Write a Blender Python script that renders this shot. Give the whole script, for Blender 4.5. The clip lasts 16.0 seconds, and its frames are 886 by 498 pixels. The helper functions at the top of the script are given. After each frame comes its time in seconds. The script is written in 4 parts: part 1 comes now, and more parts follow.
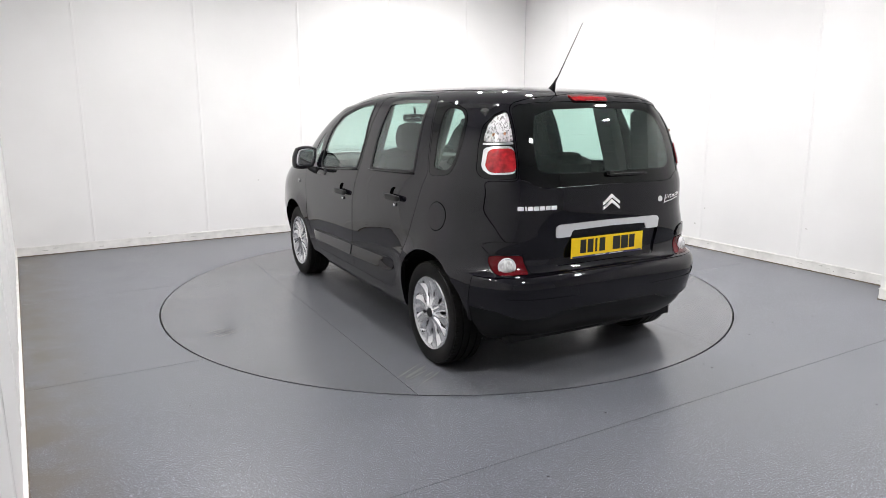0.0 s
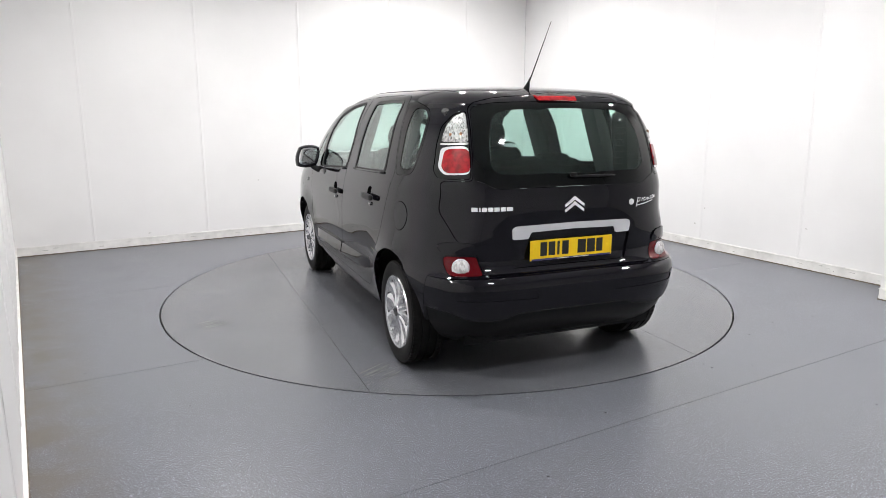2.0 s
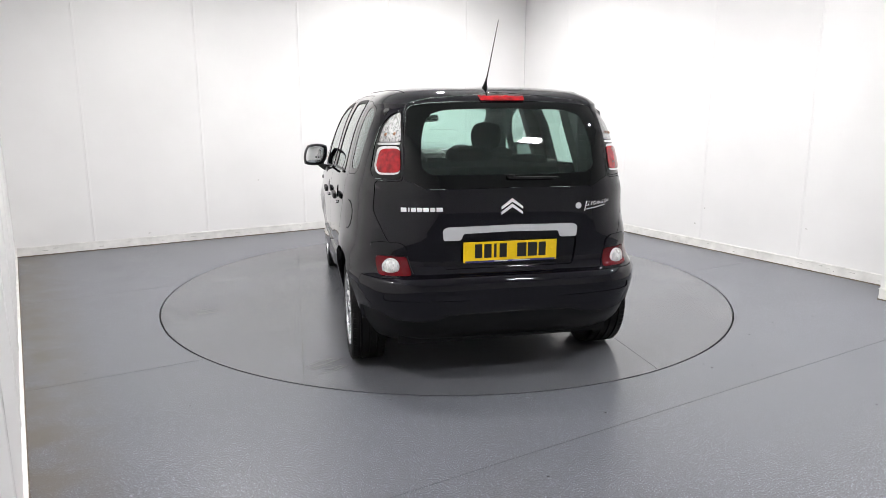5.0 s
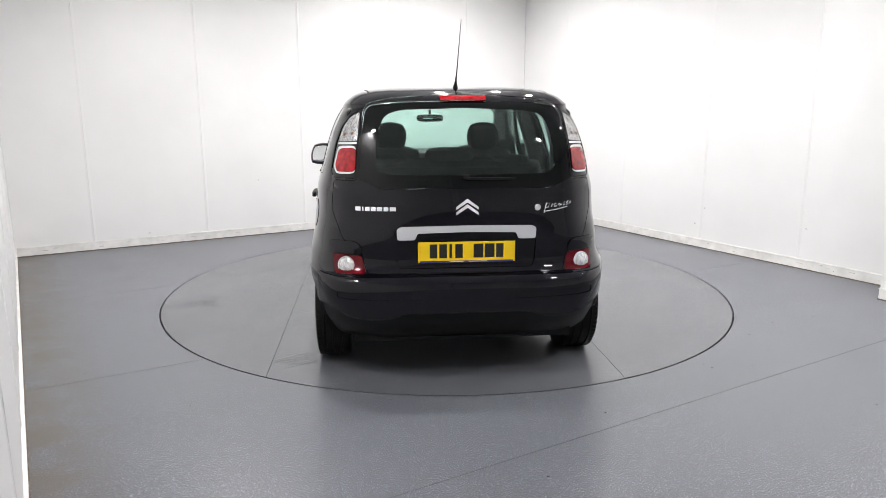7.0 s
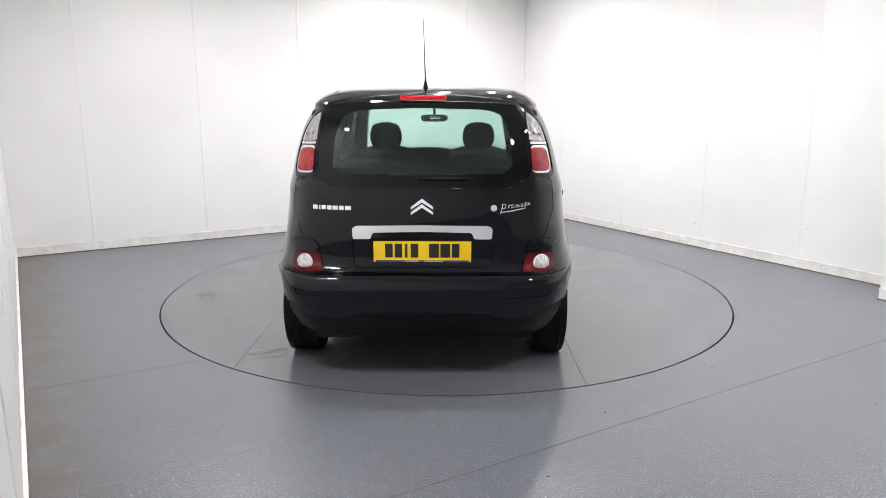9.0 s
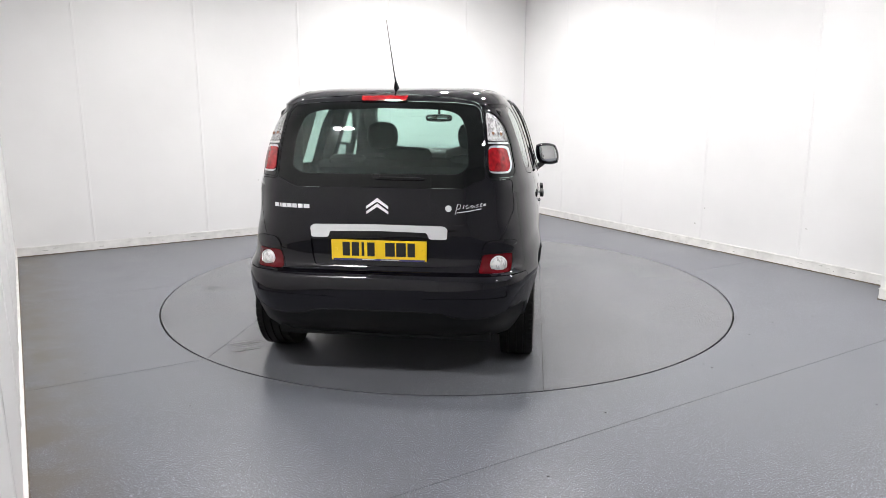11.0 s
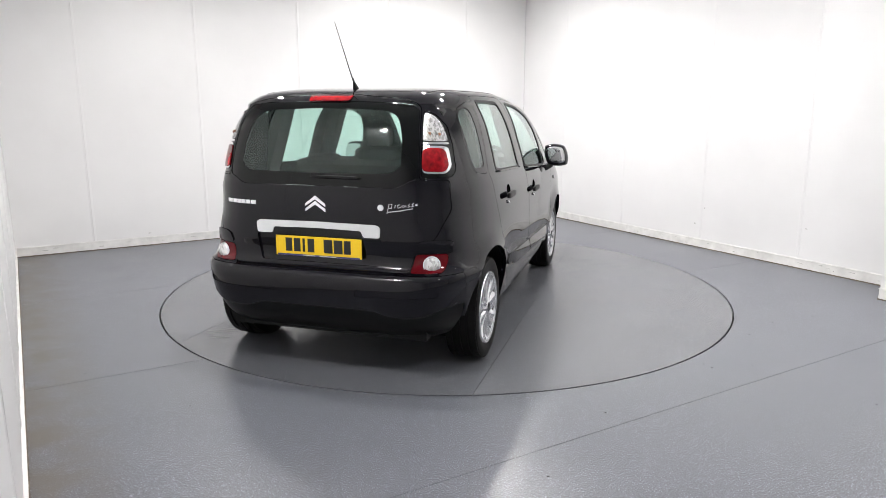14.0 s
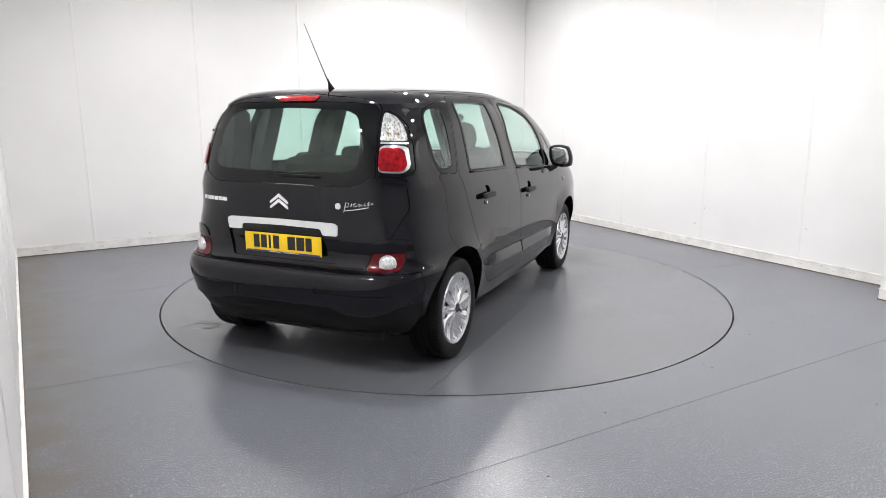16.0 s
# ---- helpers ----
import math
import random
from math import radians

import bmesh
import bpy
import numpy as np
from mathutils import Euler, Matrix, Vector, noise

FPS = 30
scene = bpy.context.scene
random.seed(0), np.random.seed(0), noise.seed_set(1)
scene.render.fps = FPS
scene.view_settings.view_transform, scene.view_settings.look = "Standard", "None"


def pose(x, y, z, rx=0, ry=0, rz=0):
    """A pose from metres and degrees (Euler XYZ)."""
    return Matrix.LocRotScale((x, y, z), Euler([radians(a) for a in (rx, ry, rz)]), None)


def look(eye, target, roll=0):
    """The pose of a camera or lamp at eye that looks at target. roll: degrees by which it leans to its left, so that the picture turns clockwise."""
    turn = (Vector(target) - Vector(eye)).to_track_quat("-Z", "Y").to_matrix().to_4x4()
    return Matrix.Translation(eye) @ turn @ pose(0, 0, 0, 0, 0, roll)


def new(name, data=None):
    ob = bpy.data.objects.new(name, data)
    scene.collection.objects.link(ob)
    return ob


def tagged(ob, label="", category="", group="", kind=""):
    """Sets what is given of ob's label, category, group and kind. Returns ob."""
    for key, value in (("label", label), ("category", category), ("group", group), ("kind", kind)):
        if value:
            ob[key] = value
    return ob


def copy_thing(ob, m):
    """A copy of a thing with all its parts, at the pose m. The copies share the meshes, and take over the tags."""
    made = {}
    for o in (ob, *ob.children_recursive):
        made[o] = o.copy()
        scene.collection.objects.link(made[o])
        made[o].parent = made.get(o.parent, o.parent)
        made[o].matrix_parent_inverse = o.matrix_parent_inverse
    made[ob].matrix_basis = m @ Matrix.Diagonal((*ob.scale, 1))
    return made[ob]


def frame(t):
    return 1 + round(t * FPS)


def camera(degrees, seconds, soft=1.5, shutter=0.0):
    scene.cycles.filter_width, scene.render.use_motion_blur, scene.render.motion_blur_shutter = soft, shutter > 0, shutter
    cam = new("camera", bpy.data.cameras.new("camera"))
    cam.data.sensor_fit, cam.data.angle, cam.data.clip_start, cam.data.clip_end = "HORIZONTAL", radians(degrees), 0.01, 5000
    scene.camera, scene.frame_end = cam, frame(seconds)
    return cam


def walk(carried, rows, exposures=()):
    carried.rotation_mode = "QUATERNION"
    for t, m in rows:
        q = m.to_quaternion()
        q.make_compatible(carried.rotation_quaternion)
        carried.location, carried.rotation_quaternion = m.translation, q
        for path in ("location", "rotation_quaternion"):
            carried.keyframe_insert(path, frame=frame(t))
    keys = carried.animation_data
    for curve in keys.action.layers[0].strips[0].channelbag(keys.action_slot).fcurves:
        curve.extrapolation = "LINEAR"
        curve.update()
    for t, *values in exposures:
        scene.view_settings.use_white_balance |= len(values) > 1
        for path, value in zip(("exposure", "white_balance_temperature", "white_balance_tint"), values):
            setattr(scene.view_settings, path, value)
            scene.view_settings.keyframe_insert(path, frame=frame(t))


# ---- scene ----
cam = camera(65.83, 16.0, soft=0.8)
EYE = (0.0, -5.6189, 1.4951)
VIEW = look(EYE, (EYE[0] - 0.0463, EYE[1] + 9.7876, EYE[2] - 2.0498), 0.0)
walk(cam, [(0.0, VIEW), (16.0, VIEW)], exposures=[(0.0, 0.0), (16.0, 0.0)])

# ---- light: white daylight panels in the ceiling ----
ROOM = radians(31.0)
A_W, A_E, B_N, B_S = -3.15, 3.17, 3.14, -7.5
CEIL = 3.35
world = bpy.data.worlds.new("world")
scene.world = world
world.use_nodes = True
world.node_tree.nodes["Background"].inputs[0].default_value = (0.6, 0.65, 0.7, 1)
world.node_tree.nodes["Background"].inputs[1].default_value = 0.05
PANEL_GLOW, FLOOD_GLOW = 1420.0, 500.0


def room(a, b, z=0.0):
    return Vector((a * math.cos(ROOM) - b * math.sin(ROOM), a * math.sin(ROOM) + b * math.cos(ROOM), z))


# ---- materials ----
def material(name, color=(0.5, 0.5, 0.5), rough=0.5, metal=0.0, coat=0.0, spec=0.5, vary=0.0, scale=20.0, bump=0.0, bump_scale=200.0, rough_vary=0.0, ior=1.5):
    m = bpy.data.materials.new(name)
    m.use_nodes = True
    nt = m.node_tree
    b = nt.nodes["Principled BSDF"]
    b.inputs["Base Color"].default_value = (*color, 1)
    b.inputs["Roughness"].default_value = rough
    b.inputs["Metallic"].default_value = metal
    b.inputs["Coat Weight"].default_value = coat
    b.inputs["Coat Roughness"].default_value = 0.02
    b.inputs["Specular IOR Level"].default_value = spec
    b.inputs["IOR"].default_value = ior
    tc = nt.nodes.new("ShaderNodeTexCoord")
    if vary or rough_vary:
        n1 = nt.nodes.new("ShaderNodeTexNoise")
        n1.inputs["Scale"].default_value = scale
        n1.inputs["Detail"].default_value = 6
        nt.links.new(tc.outputs["Object"], n1.inputs["Vector"])
        if vary:
            r = nt.nodes.new("ShaderNodeValToRGB")
            r.color_ramp.elements[0].position, r.color_ramp.elements[1].position = 0.3, 0.7
            r.color_ramp.elements[0].color = (*[c * (1 - vary) for c in color], 1)
            r.color_ramp.elements[1].color = (*[min(1, c * (1 + vary)) for c in color], 1)
            nt.links.new(n1.outputs["Fac"], r.inputs["Fac"])
            nt.links.new(r.outputs["Color"], b.inputs["Base Color"])
        if rough_vary:
            mr = nt.nodes.new("ShaderNodeMapRange")
            mr.inputs["From Min"].default_value, mr.inputs["From Max"].default_value = 0.3, 0.7
            mr.inputs["To Min"].default_value, mr.inputs["To Max"].default_value = max(0, rough - rough_vary), rough + rough_vary
            nt.links.new(n1.outputs["Fac"], mr.inputs["Value"])
            nt.links.new(mr.outputs["Result"], b.inputs["Roughness"])
    if bump:
        n2 = nt.nodes.new("ShaderNodeTexNoise")
        n2.inputs["Scale"].default_value = bump_scale
        n2.inputs["Detail"].default_value = 3
        nt.links.new(tc.outputs["Object"], n2.inputs["Vector"])
        bp = nt.nodes.new("ShaderNodeBump")
        bp.inputs["Strength"].default_value = bump
        bp.inputs["Distance"].default_value = 0.002
        nt.links.new(n2.outputs["Fac"], bp.inputs["Height"])
        nt.links.new(bp.outputs["Normal"], b.inputs["Normal"])
    return m


def glowing(name, color, strength):
    m = bpy.data.materials.new(name)
    m.use_nodes = True
    b = m.node_tree.nodes["Principled BSDF"]
    b.inputs["Base Color"].default_value = (0.8, 0.8, 0.8, 1)
    b.inputs["Emission Color"].default_value = (*color, 1)
    b.inputs["Emission Strength"].default_value = strength
    return m


def clear_glass(name, color, rough=0.0, clear=1.0, ior=1.36):
    m = bpy.data.materials.new(name)
    m.use_nodes = True
    b = m.node_tree.nodes["Principled BSDF"]
    b.inputs["Base Color"].default_value = (*color, 1)
    b.inputs["Roughness"].default_value = rough
    b.inputs["Transmission Weight"].default_value = clear
    b.inputs["IOR"].default_value = ior
    return m


def vinyl(name, base, rough, fleck):
    """Flecked safety vinyl: blue-grey with light and dark chips, scuffs and dull patches."""
    m = bpy.data.materials.new(name)
    m.use_nodes = True
    nt = m.node_tree
    b = nt.nodes["Principled BSDF"]
    tc = nt.nodes.new("ShaderNodeTexCoord")

    def noise_node(scale, detail, src=None):
        n = nt.nodes.new("ShaderNodeTexNoise")
        n.inputs["Scale"].default_value, n.inputs["Detail"].default_value = scale, detail
        nt.links.new(src or tc.outputs["Object"], n.inputs["Vector"])
        return n

    def ramp(src, p0, p1, c0, c1):
        r = nt.nodes.new("ShaderNodeValToRGB")
        r.color_ramp.elements[0].position, r.color_ramp.elements[1].position = p0, p1
        r.color_ramp.elements[0].color, r.color_ramp.elements[1].color = (*c0, 1), (*c1, 1)
        nt.links.new(src, r.inputs["Fac"])
        return r

    def mix(fac, a, c, mode="MIX"):
        x = nt.nodes.new("ShaderNodeMix")
        x.data_type, x.blend_type = "RGBA", mode
        if isinstance(fac, float):
            x.inputs["Factor"].default_value = fac
        else:
            nt.links.new(fac, x.inputs["Factor"])
        for s, v in ((x.inputs["A"], a), (x.inputs["B"], c)):
            if isinstance(v, tuple):
                s.default_value = (*v, 1)
            else:
                nt.links.new(v, s)
        return x.outputs["Result"]

    cloud = ramp(noise_node(0.9, 5).outputs["Fac"], 0.3, 0.72, tuple(c * 0.92 for c in base), tuple(c * 1.08 for c in base))
    grain = ramp(noise_node(155, 3).outputs["Fac"], 0.40, 0.60, tuple(c * 0.22 for c in base), tuple(c * 1.9 for c in base))
    col = mix(0.70 if fleck > 2.6 else 0.32, cloud.outputs["Color"], grain.outputs["Color"])
    vor = nt.nodes.new("ShaderNodeTexVoronoi")
    vor.inputs["Scale"].default_value = 185
    nt.links.new(tc.outputs["Object"], vor.inputs["Vector"])
    sep = nt.nodes.new("ShaderNodeSeparateColor")
    nt.links.new(vor.outputs["Color"], sep.inputs["Color"])
    pick = nt.nodes.new("ShaderNodeMath")
    pick.operation = "GREATER_THAN"
    pick.inputs[1].default_value = 0.83
    nt.links.new(sep.outputs["Red"], pick.inputs[0])
    near = nt.nodes.new("ShaderNodeMath")
    near.operation = "LESS_THAN"
    near.inputs[1].default_value = 0.42
    nt.links.new(vor.outputs["Distance"], near.inputs[0])
    both = nt.nodes.new("ShaderNodeMath")
    both.operation = "MULTIPLY"
    nt.links.new(pick.outputs[0], both.inputs[0])
    nt.links.new(near.outputs[0], both.inputs[1])
    col = mix(both.outputs[0], col, tuple(min(1, c * fleck) for c in base))
    scuff_map = nt.nodes.new("ShaderNodeMapping")
    scuff_map.inputs["Scale"].default_value = (0.8, 7.0, 1)
    scuff_map.inputs["Rotation"].default_value = (0, 0, 0.9)
    nt.links.new(tc.outputs["Object"], scuff_map.inputs["Vector"])
    scuff = noise_node(1.6, 7, scuff_map.outputs["Vector"])
    sc = ramp(scuff.outputs["Fac"], 0.45, 0.8, (0, 0, 0), (1, 1, 1))
    fade = nt.nodes.new("ShaderNodeMath")
    fade.operation = "MULTIPLY"
    fade.inputs[1].default_value = 0.06
    nt.links.new(sc.outputs["Color"], fade.inputs[0])
    col = mix(fade.outputs[0], col, tuple(c * 0.62 for c in base))
    # trodden brown dirt along the walls, in a ragged band
    turn = nt.nodes.new("ShaderNodeMapping")
    turn.vector_type = "POINT"
    turn.inputs["Rotation"].default_value = (0, 0, -ROOM)
    nt.links.new(tc.outputs["Object"], turn.inputs["Vector"])
    axes = nt.nodes.new("ShaderNodeSeparateXYZ")
    nt.links.new(turn.outputs["Vector"], axes.inputs["Vector"])
    band = nt.nodes.new("ShaderNodeMapRange")
    band.inputs["From Min"].default_value, band.inputs["From Max"].default_value = A_W + 0.50, A_W + 0.16
    nt.links.new(axes.outputs["X"], band.inputs["Value"])
    rag = ramp(noise_node(5.0, 6).outputs["Fac"], 0.32, 0.62, (0.15, 0.15, 0.15), (0.85, 0.85, 0.85))
    dirt = nt.nodes.new("ShaderNodeMath")
    dirt.operation = "MULTIPLY"
    nt.links.new(band.outputs["Result"], dirt.inputs[0])
    nt.links.new(rag.outputs["Color"], dirt.inputs[1])
    if fleck > 2.6:
        col = mix(dirt.outputs[0], col, (0.085, 0.070, 0.052))
    nt.links.new(col, b.inputs["Base Color"])
    mr = nt.nodes.new("ShaderNodeMapRange")
    mr.inputs["From Min"].default_value, mr.inputs["From Max"].default_value = 0.3, 0.7
    mr.inputs["To Min"].default_value, mr.inputs["To Max"].default_value = rough - 0.02, rough + 0.03
    nt.links.new(noise_node(2.2, 6).outputs["Fac"], mr.inputs["Value"])
    nt.links.new(mr.outputs["Result"], b.inputs["Roughness"])
    bp = nt.nodes.new("ShaderNodeBump")
    b.inputs["Specular IOR Level"].default_value = 0.65
    bp.inputs["Strength"].default_value, bp.inputs["Distance"].default_value = 0.12, 0.001
    nt.links.new(noise_node(320, 2).outputs["Fac"], bp.inputs["Height"])
    nt.links.new(bp.outputs["Normal"], b.inputs["Normal"])
    return m


M_WALL = material("white_wall_panel", (0.775, 0.768, 0.765), 0.38, vary=0.025, scale=1.7, bump=0.03, bump_scale=30, rough_vary=0.06)
M_SKIRT = material("white_skirting_paint", (0.74, 0.73, 0.71), 0.45, vary=0.12, scale=9)
M_FOOT_STRIP = material("brown_foot_strip", (0.16, 0.13, 0.10), 0.8, vary=0.5, scale=18)
M_JOINT = material("joint_strip_white", (0.79, 0.785, 0.78), 0.4)
M_CEIL = material("ceiling_white", (0.8, 0.8, 0.8), 0.8, vary=0.02, scale=3)
M_PANEL = glowing("daylight_panel", (1.0, 0.98, 0.97), PANEL_GLOW)
M_FLOOD = glowing("flood_light_face", (1.0, 0.98, 0.98), FLOOD_GLOW)
M_REARWALL = material("pale_grey_wall", (0.58, 0.58, 0.585), 0.8, vary=0.05, scale=4)
M_FLOOR = vinyl("flecked_vinyl_floor", (0.102, 0.107, 0.124), 0.30, 3.5)
M_DISC = vinyl("flecked_vinyl_turntable", (0.106, 0.110, 0.122), 0.235, 2.2)
M_MARK = material("grey_wall_scuff", (0.50, 0.49, 0.47), 0.6, vary=0.2, scale=60)
M_SCUFF = material("tyre_scuff", (0.070, 0.070, 0.071), 0.4, vary=0.2, scale=40)
M_PIT = material("dark_gap", (0.02, 0.02, 0.02), 0.8)
M_PAINT = material("black_car_paint", (0.0042, 0.0040, 0.0062), 0.02, spec=0.40, ior=1.5)
M_PLASTIC = material("black_textured_plastic", (0.004, 0.004, 0.0044), 0.42, spec=0.22, bump=0.08, bump_scale=500)
M_GLOSS = material("gloss_black_frit", (0.002, 0.0025, 0.0025), 0.03, spec=0.32)
M_GLASS = clear_glass("green_tinted_glass", (0.74, 0.92, 0.86), ior=1.46)
# a touch less than fully clear, the rest is plain green colour
M_REARGLASS = clear_glass("milky_green_rear_glass", (0.72, 0.90, 0.84), 0.0, 0.995)
M_RUBBER = material("black_rubber", (0.005, 0.0048, 0.0046), 0.55, spec=0.16, vary=0.35, scale=14, bump=0.15, bump_scale=180)
M_ALLOY = material("silver_wheel_paint", (0.68, 0.69, 0.71), 0.24, metal=0.95, coat=0.2)
M_DARKMET = material("dark_brake_metal", (0.03, 0.03, 0.032), 0.5, metal=0.6)
M_CHROME = material("bright_chrome", (0.85, 0.85, 0.87), 0.08, metal=1.0)
M_SATIN = material("satin_aluminium", (0.84, 0.85, 0.86), 0.22, metal=0.5)
M_BADGE = material("silver_badge", (0.90, 0.90, 0.92), 0.2, metal=0.25)
M_RED = material("red_lamp_plastic", (0.27, 0.004, 0.008), 0.05, vary=0.5, scale=34)
M_DKRED = material("dark_red_lamp_plastic", (0.085, 0.0015, 0.004), 0.04, spec=0.35)


def lamp_optic(name, light, dark, scale, metal):
    """A lens and faceted reflector in one opaque skin: its sparkle is painted as bright and dark facets, with ribs
    between them.
    """
    m = bpy.data.materials.new(name)
    m.use_nodes = True
    nt = m.node_tree
    b = nt.nodes["Principled BSDF"]
    tc = nt.nodes.new("ShaderNodeTexCoord")
    mp = nt.nodes.new("ShaderNodeMapping")
    mp.inputs["Scale"].default_value = (1.0, 1.0, 0.45)
    nt.links.new(tc.outputs["Object"], mp.inputs["Vector"])
    v = nt.nodes.new("ShaderNodeTexVoronoi")
    v.inputs["Scale"].default_value = scale
    nt.links.new(mp.outputs["Vector"], v.inputs["Vector"])
    sep = nt.nodes.new("ShaderNodeSeparateColor")
    nt.links.new(v.outputs["Color"], sep.inputs["Color"])
    # glints and dark reflections painted into the facets' colour at random
    r = nt.nodes.new("ShaderNodeValToRGB")
    r.color_ramp.elements[0].position, r.color_ramp.elements[1].position = 0.1, 0.75
    r.color_ramp.elements[0].color, r.color_ramp.elements[1].color = (dark, dark, dark * 0.98, 1), (light, light, light, 1)
    nt.links.new(sep.outputs["Green"], r.inputs["Fac"])
    nt.links.new(r.outputs["Color"], b.inputs["Base Color"])
    bp = nt.nodes.new("ShaderNodeBump")
    bp.inputs["Strength"].default_value, bp.inputs["Distance"].default_value = 0.8, 0.004
    nt.links.new(v.outputs["Distance"], bp.inputs["Height"])
    nt.links.new(bp.outputs["Normal"], b.inputs["Normal"])
    b.inputs["Metallic"].default_value, b.inputs["Roughness"].default_value = metal, 0.18
    b.inputs["Coat Weight"].default_value, b.inputs["Coat Roughness"].default_value = 0.6, 0.02
    return m


M_CLEARLAMP = lamp_optic("clear_lamp_optic", 0.52, 0.16, 150.0, 0.6)
M_REVERSE = lamp_optic("reversing_lamp_optic", 0.82, 0.50, 120.0, 0.2)
M_AMBER = material("amber_bulb", (0.17, 0.085, 0.05), 0.15, vary=0.4, scale=80)
M_YELLOW = material("reflective_yellow_plate", (0.86, 0.57, 0.004), 0.35, coat=0.3)
M_INK = material("black_plate_ink", (0.01, 0.01, 0.01), 0.4)
M_BLUE = material("dark_blue_print", (0.03, 0.03, 0.16), 0.4)
M_WHITE = material("white_print", (0.75, 0.75, 0.75), 0.4)
M_SEAT = material("dark_grey_seat_cloth", (0.012, 0.0125, 0.013), 0.9, spec=0.2, vary=0.3, scale=60, bump=0.3, bump_scale=600)
M_TRIM = material("dark_interior_trim", (0.018, 0.019, 0.019), 0.65, spec=0.25, vary=0.15, scale=30)
M_TRIMLIGHT = material("grey_interior_trim", (0.11, 0.115, 0.11), 0.7)
M_MIRROR = material("mirror_silver", (0.9, 0.92, 0.92), 0.01, metal=1.0)
M_WIRE = material("heating_wire_brown", (0.10, 0.05, 0.04), 0.5)


# ---- mesh helpers ----
def part(name, bm, mat, parent=None, label="", smooth=True, angle=35.0):
    me = bpy.data.meshes.new(name)
    if smooth:
        for f in bm.faces:
            f.smooth = True
        for e in bm.edges:
            if len(e.link_faces) == 2 and e.calc_face_angle(0) > radians(angle):
                e.smooth = False
    bm.to_mesh(me)
    bm.free()
    me.materials.append(mat)
    ob = new(name, me)
    if parent:
        ob.parent = parent
    if label:
        tagged(ob, label)
    return ob


def empty(name):
    ob = new(name)
    ob.empty_display_size = 0.2
    return ob


def box(bm, center, size, m=None, bevel=0.0):
    made = bmesh.ops.create_cube(bm, size=1.0)
    vs = made["verts"]
    bmesh.ops.scale(bm, vec=size, verts=vs)
    if bevel:
        es = list({e for v in vs for e in v.link_edges})
        r = bmesh.ops.bevel(bm, geom=es, offset=bevel, segments=2, affect="EDGES", profile=0.5)
        vs = list(set(r["verts"]) | {v for v in vs if v.is_valid})
    bmesh.ops.translate(bm, vec=center, verts=vs)
    if m is not None:
        bmesh.ops.transform(bm, matrix=m, verts=vs)
    return vs


def box_bm(center, size, m=None, bevel=0.0):
    bm = bmesh.new()
    box(bm, center, size, m, bevel)
    return bm


def lathe(profile, segs=48, axis="X", closed=False):
    """profile: rows of (along the axis, radius)."""
    bm = bmesh.new()
    rings = []
    for k in range(segs):
        a = 2 * math.pi * k / segs
        rings.append([bm.verts.new((p, r * math.cos(a), r * math.sin(a))) for p, r in profile])
    n = len(profile)
    for k in range(segs):
        r0, r1 = rings[k], rings[(k + 1) % segs]
        for j in range(n if closed else n - 1):
            q = [r0[j], r0[(j + 1) % n], r1[(j + 1) % n], r1[j]]
            try:
                bm.faces.new(q)
            except ValueError:
                pass
    bmesh.ops.remove_doubles(bm, verts=bm.verts, dist=1e-5)
    bmesh.ops.recalc_face_normals(bm, faces=bm.faces)
    if axis == "Z":
        bmesh.ops.rotate(bm, cent=(0, 0, 0), matrix=Matrix.Rotation(-math.pi / 2, 3, "Y"), verts=bm.verts)
    return bm


def tube(points, radius, segs=8, taper=None):
    """A round bar along points."""
    bm = bmesh.new()
    pts = [Vector(p) for p in points]
    prev = None
    for k, p in enumerate(pts):
        d = (pts[min(k + 1, len(pts) - 1)] - pts[max(k - 1, 0)]).normalized()
        q = d.to_track_quat("Z", "Y")
        r = radius if taper is None else radius + (taper - radius) * k / (len(pts) - 1)
        ring = [bm.verts.new(p + q @ Vector((r * math.cos(2 * math.pi * j / segs), r * math.sin(2 * math.pi * j / segs), 0))) for j in range(segs)]
        if prev:
            for j in range(segs):
                bm.faces.new((prev[j], prev[(j + 1) % segs], ring[(j + 1) % segs], ring[j]))
        else:
            bm.faces.new(ring[::-1])
        prev = ring
    bm.faces.new(prev)
    return bm


def smooth_outline(pts, radius=0.02, segs=4):
    """A closed outline with its corners rounded."""
    out = []
    n = len(pts)
    for i in range(n):
        p, a, c = Vector(pts[i]), Vector(pts[i - 1]), Vector(pts[(i + 1) % n])
        da, dc = a - p, c - p
        r = min(radius, da.length * 0.45, dc.length * 0.45)
        s, e = p + da.normalized() * r, p + dc.normalized() * r
        for k in range(segs + 1):
            t = k / segs
            out.append(s * (1 - t) ** 2 + p * 2 * t * (1 - t) + e * t * t)
    return out


def shrink(pts, d):
    """Moves a closed outline inwards by d."""
    n = len(pts)
    P = [Vector(p) for p in pts]
    area = sum(P[i].x * P[(i + 1) % n].y - P[(i + 1) % n].x * P[i].y for i in range(n))
    sgn = 1 if area > 0 else -1
    out = []
    for i in range(n):
        e1, e2 = (P[i] - P[i - 1]), (P[(i + 1) % n] - P[i])
        if e1.length < 1e-6 or e2.length < 1e-6:
            out.append(P[i])
            continue
        n1 = Vector((-e1.y, e1.x)).normalized() * sgn
        n2 = Vector((-e2.y, e2.x)).normalized() * sgn
        b = (n1 + n2)
        b = b / max(0.5, b.length_squared / 2)
        out.append(P[i] + b * d)
    return out


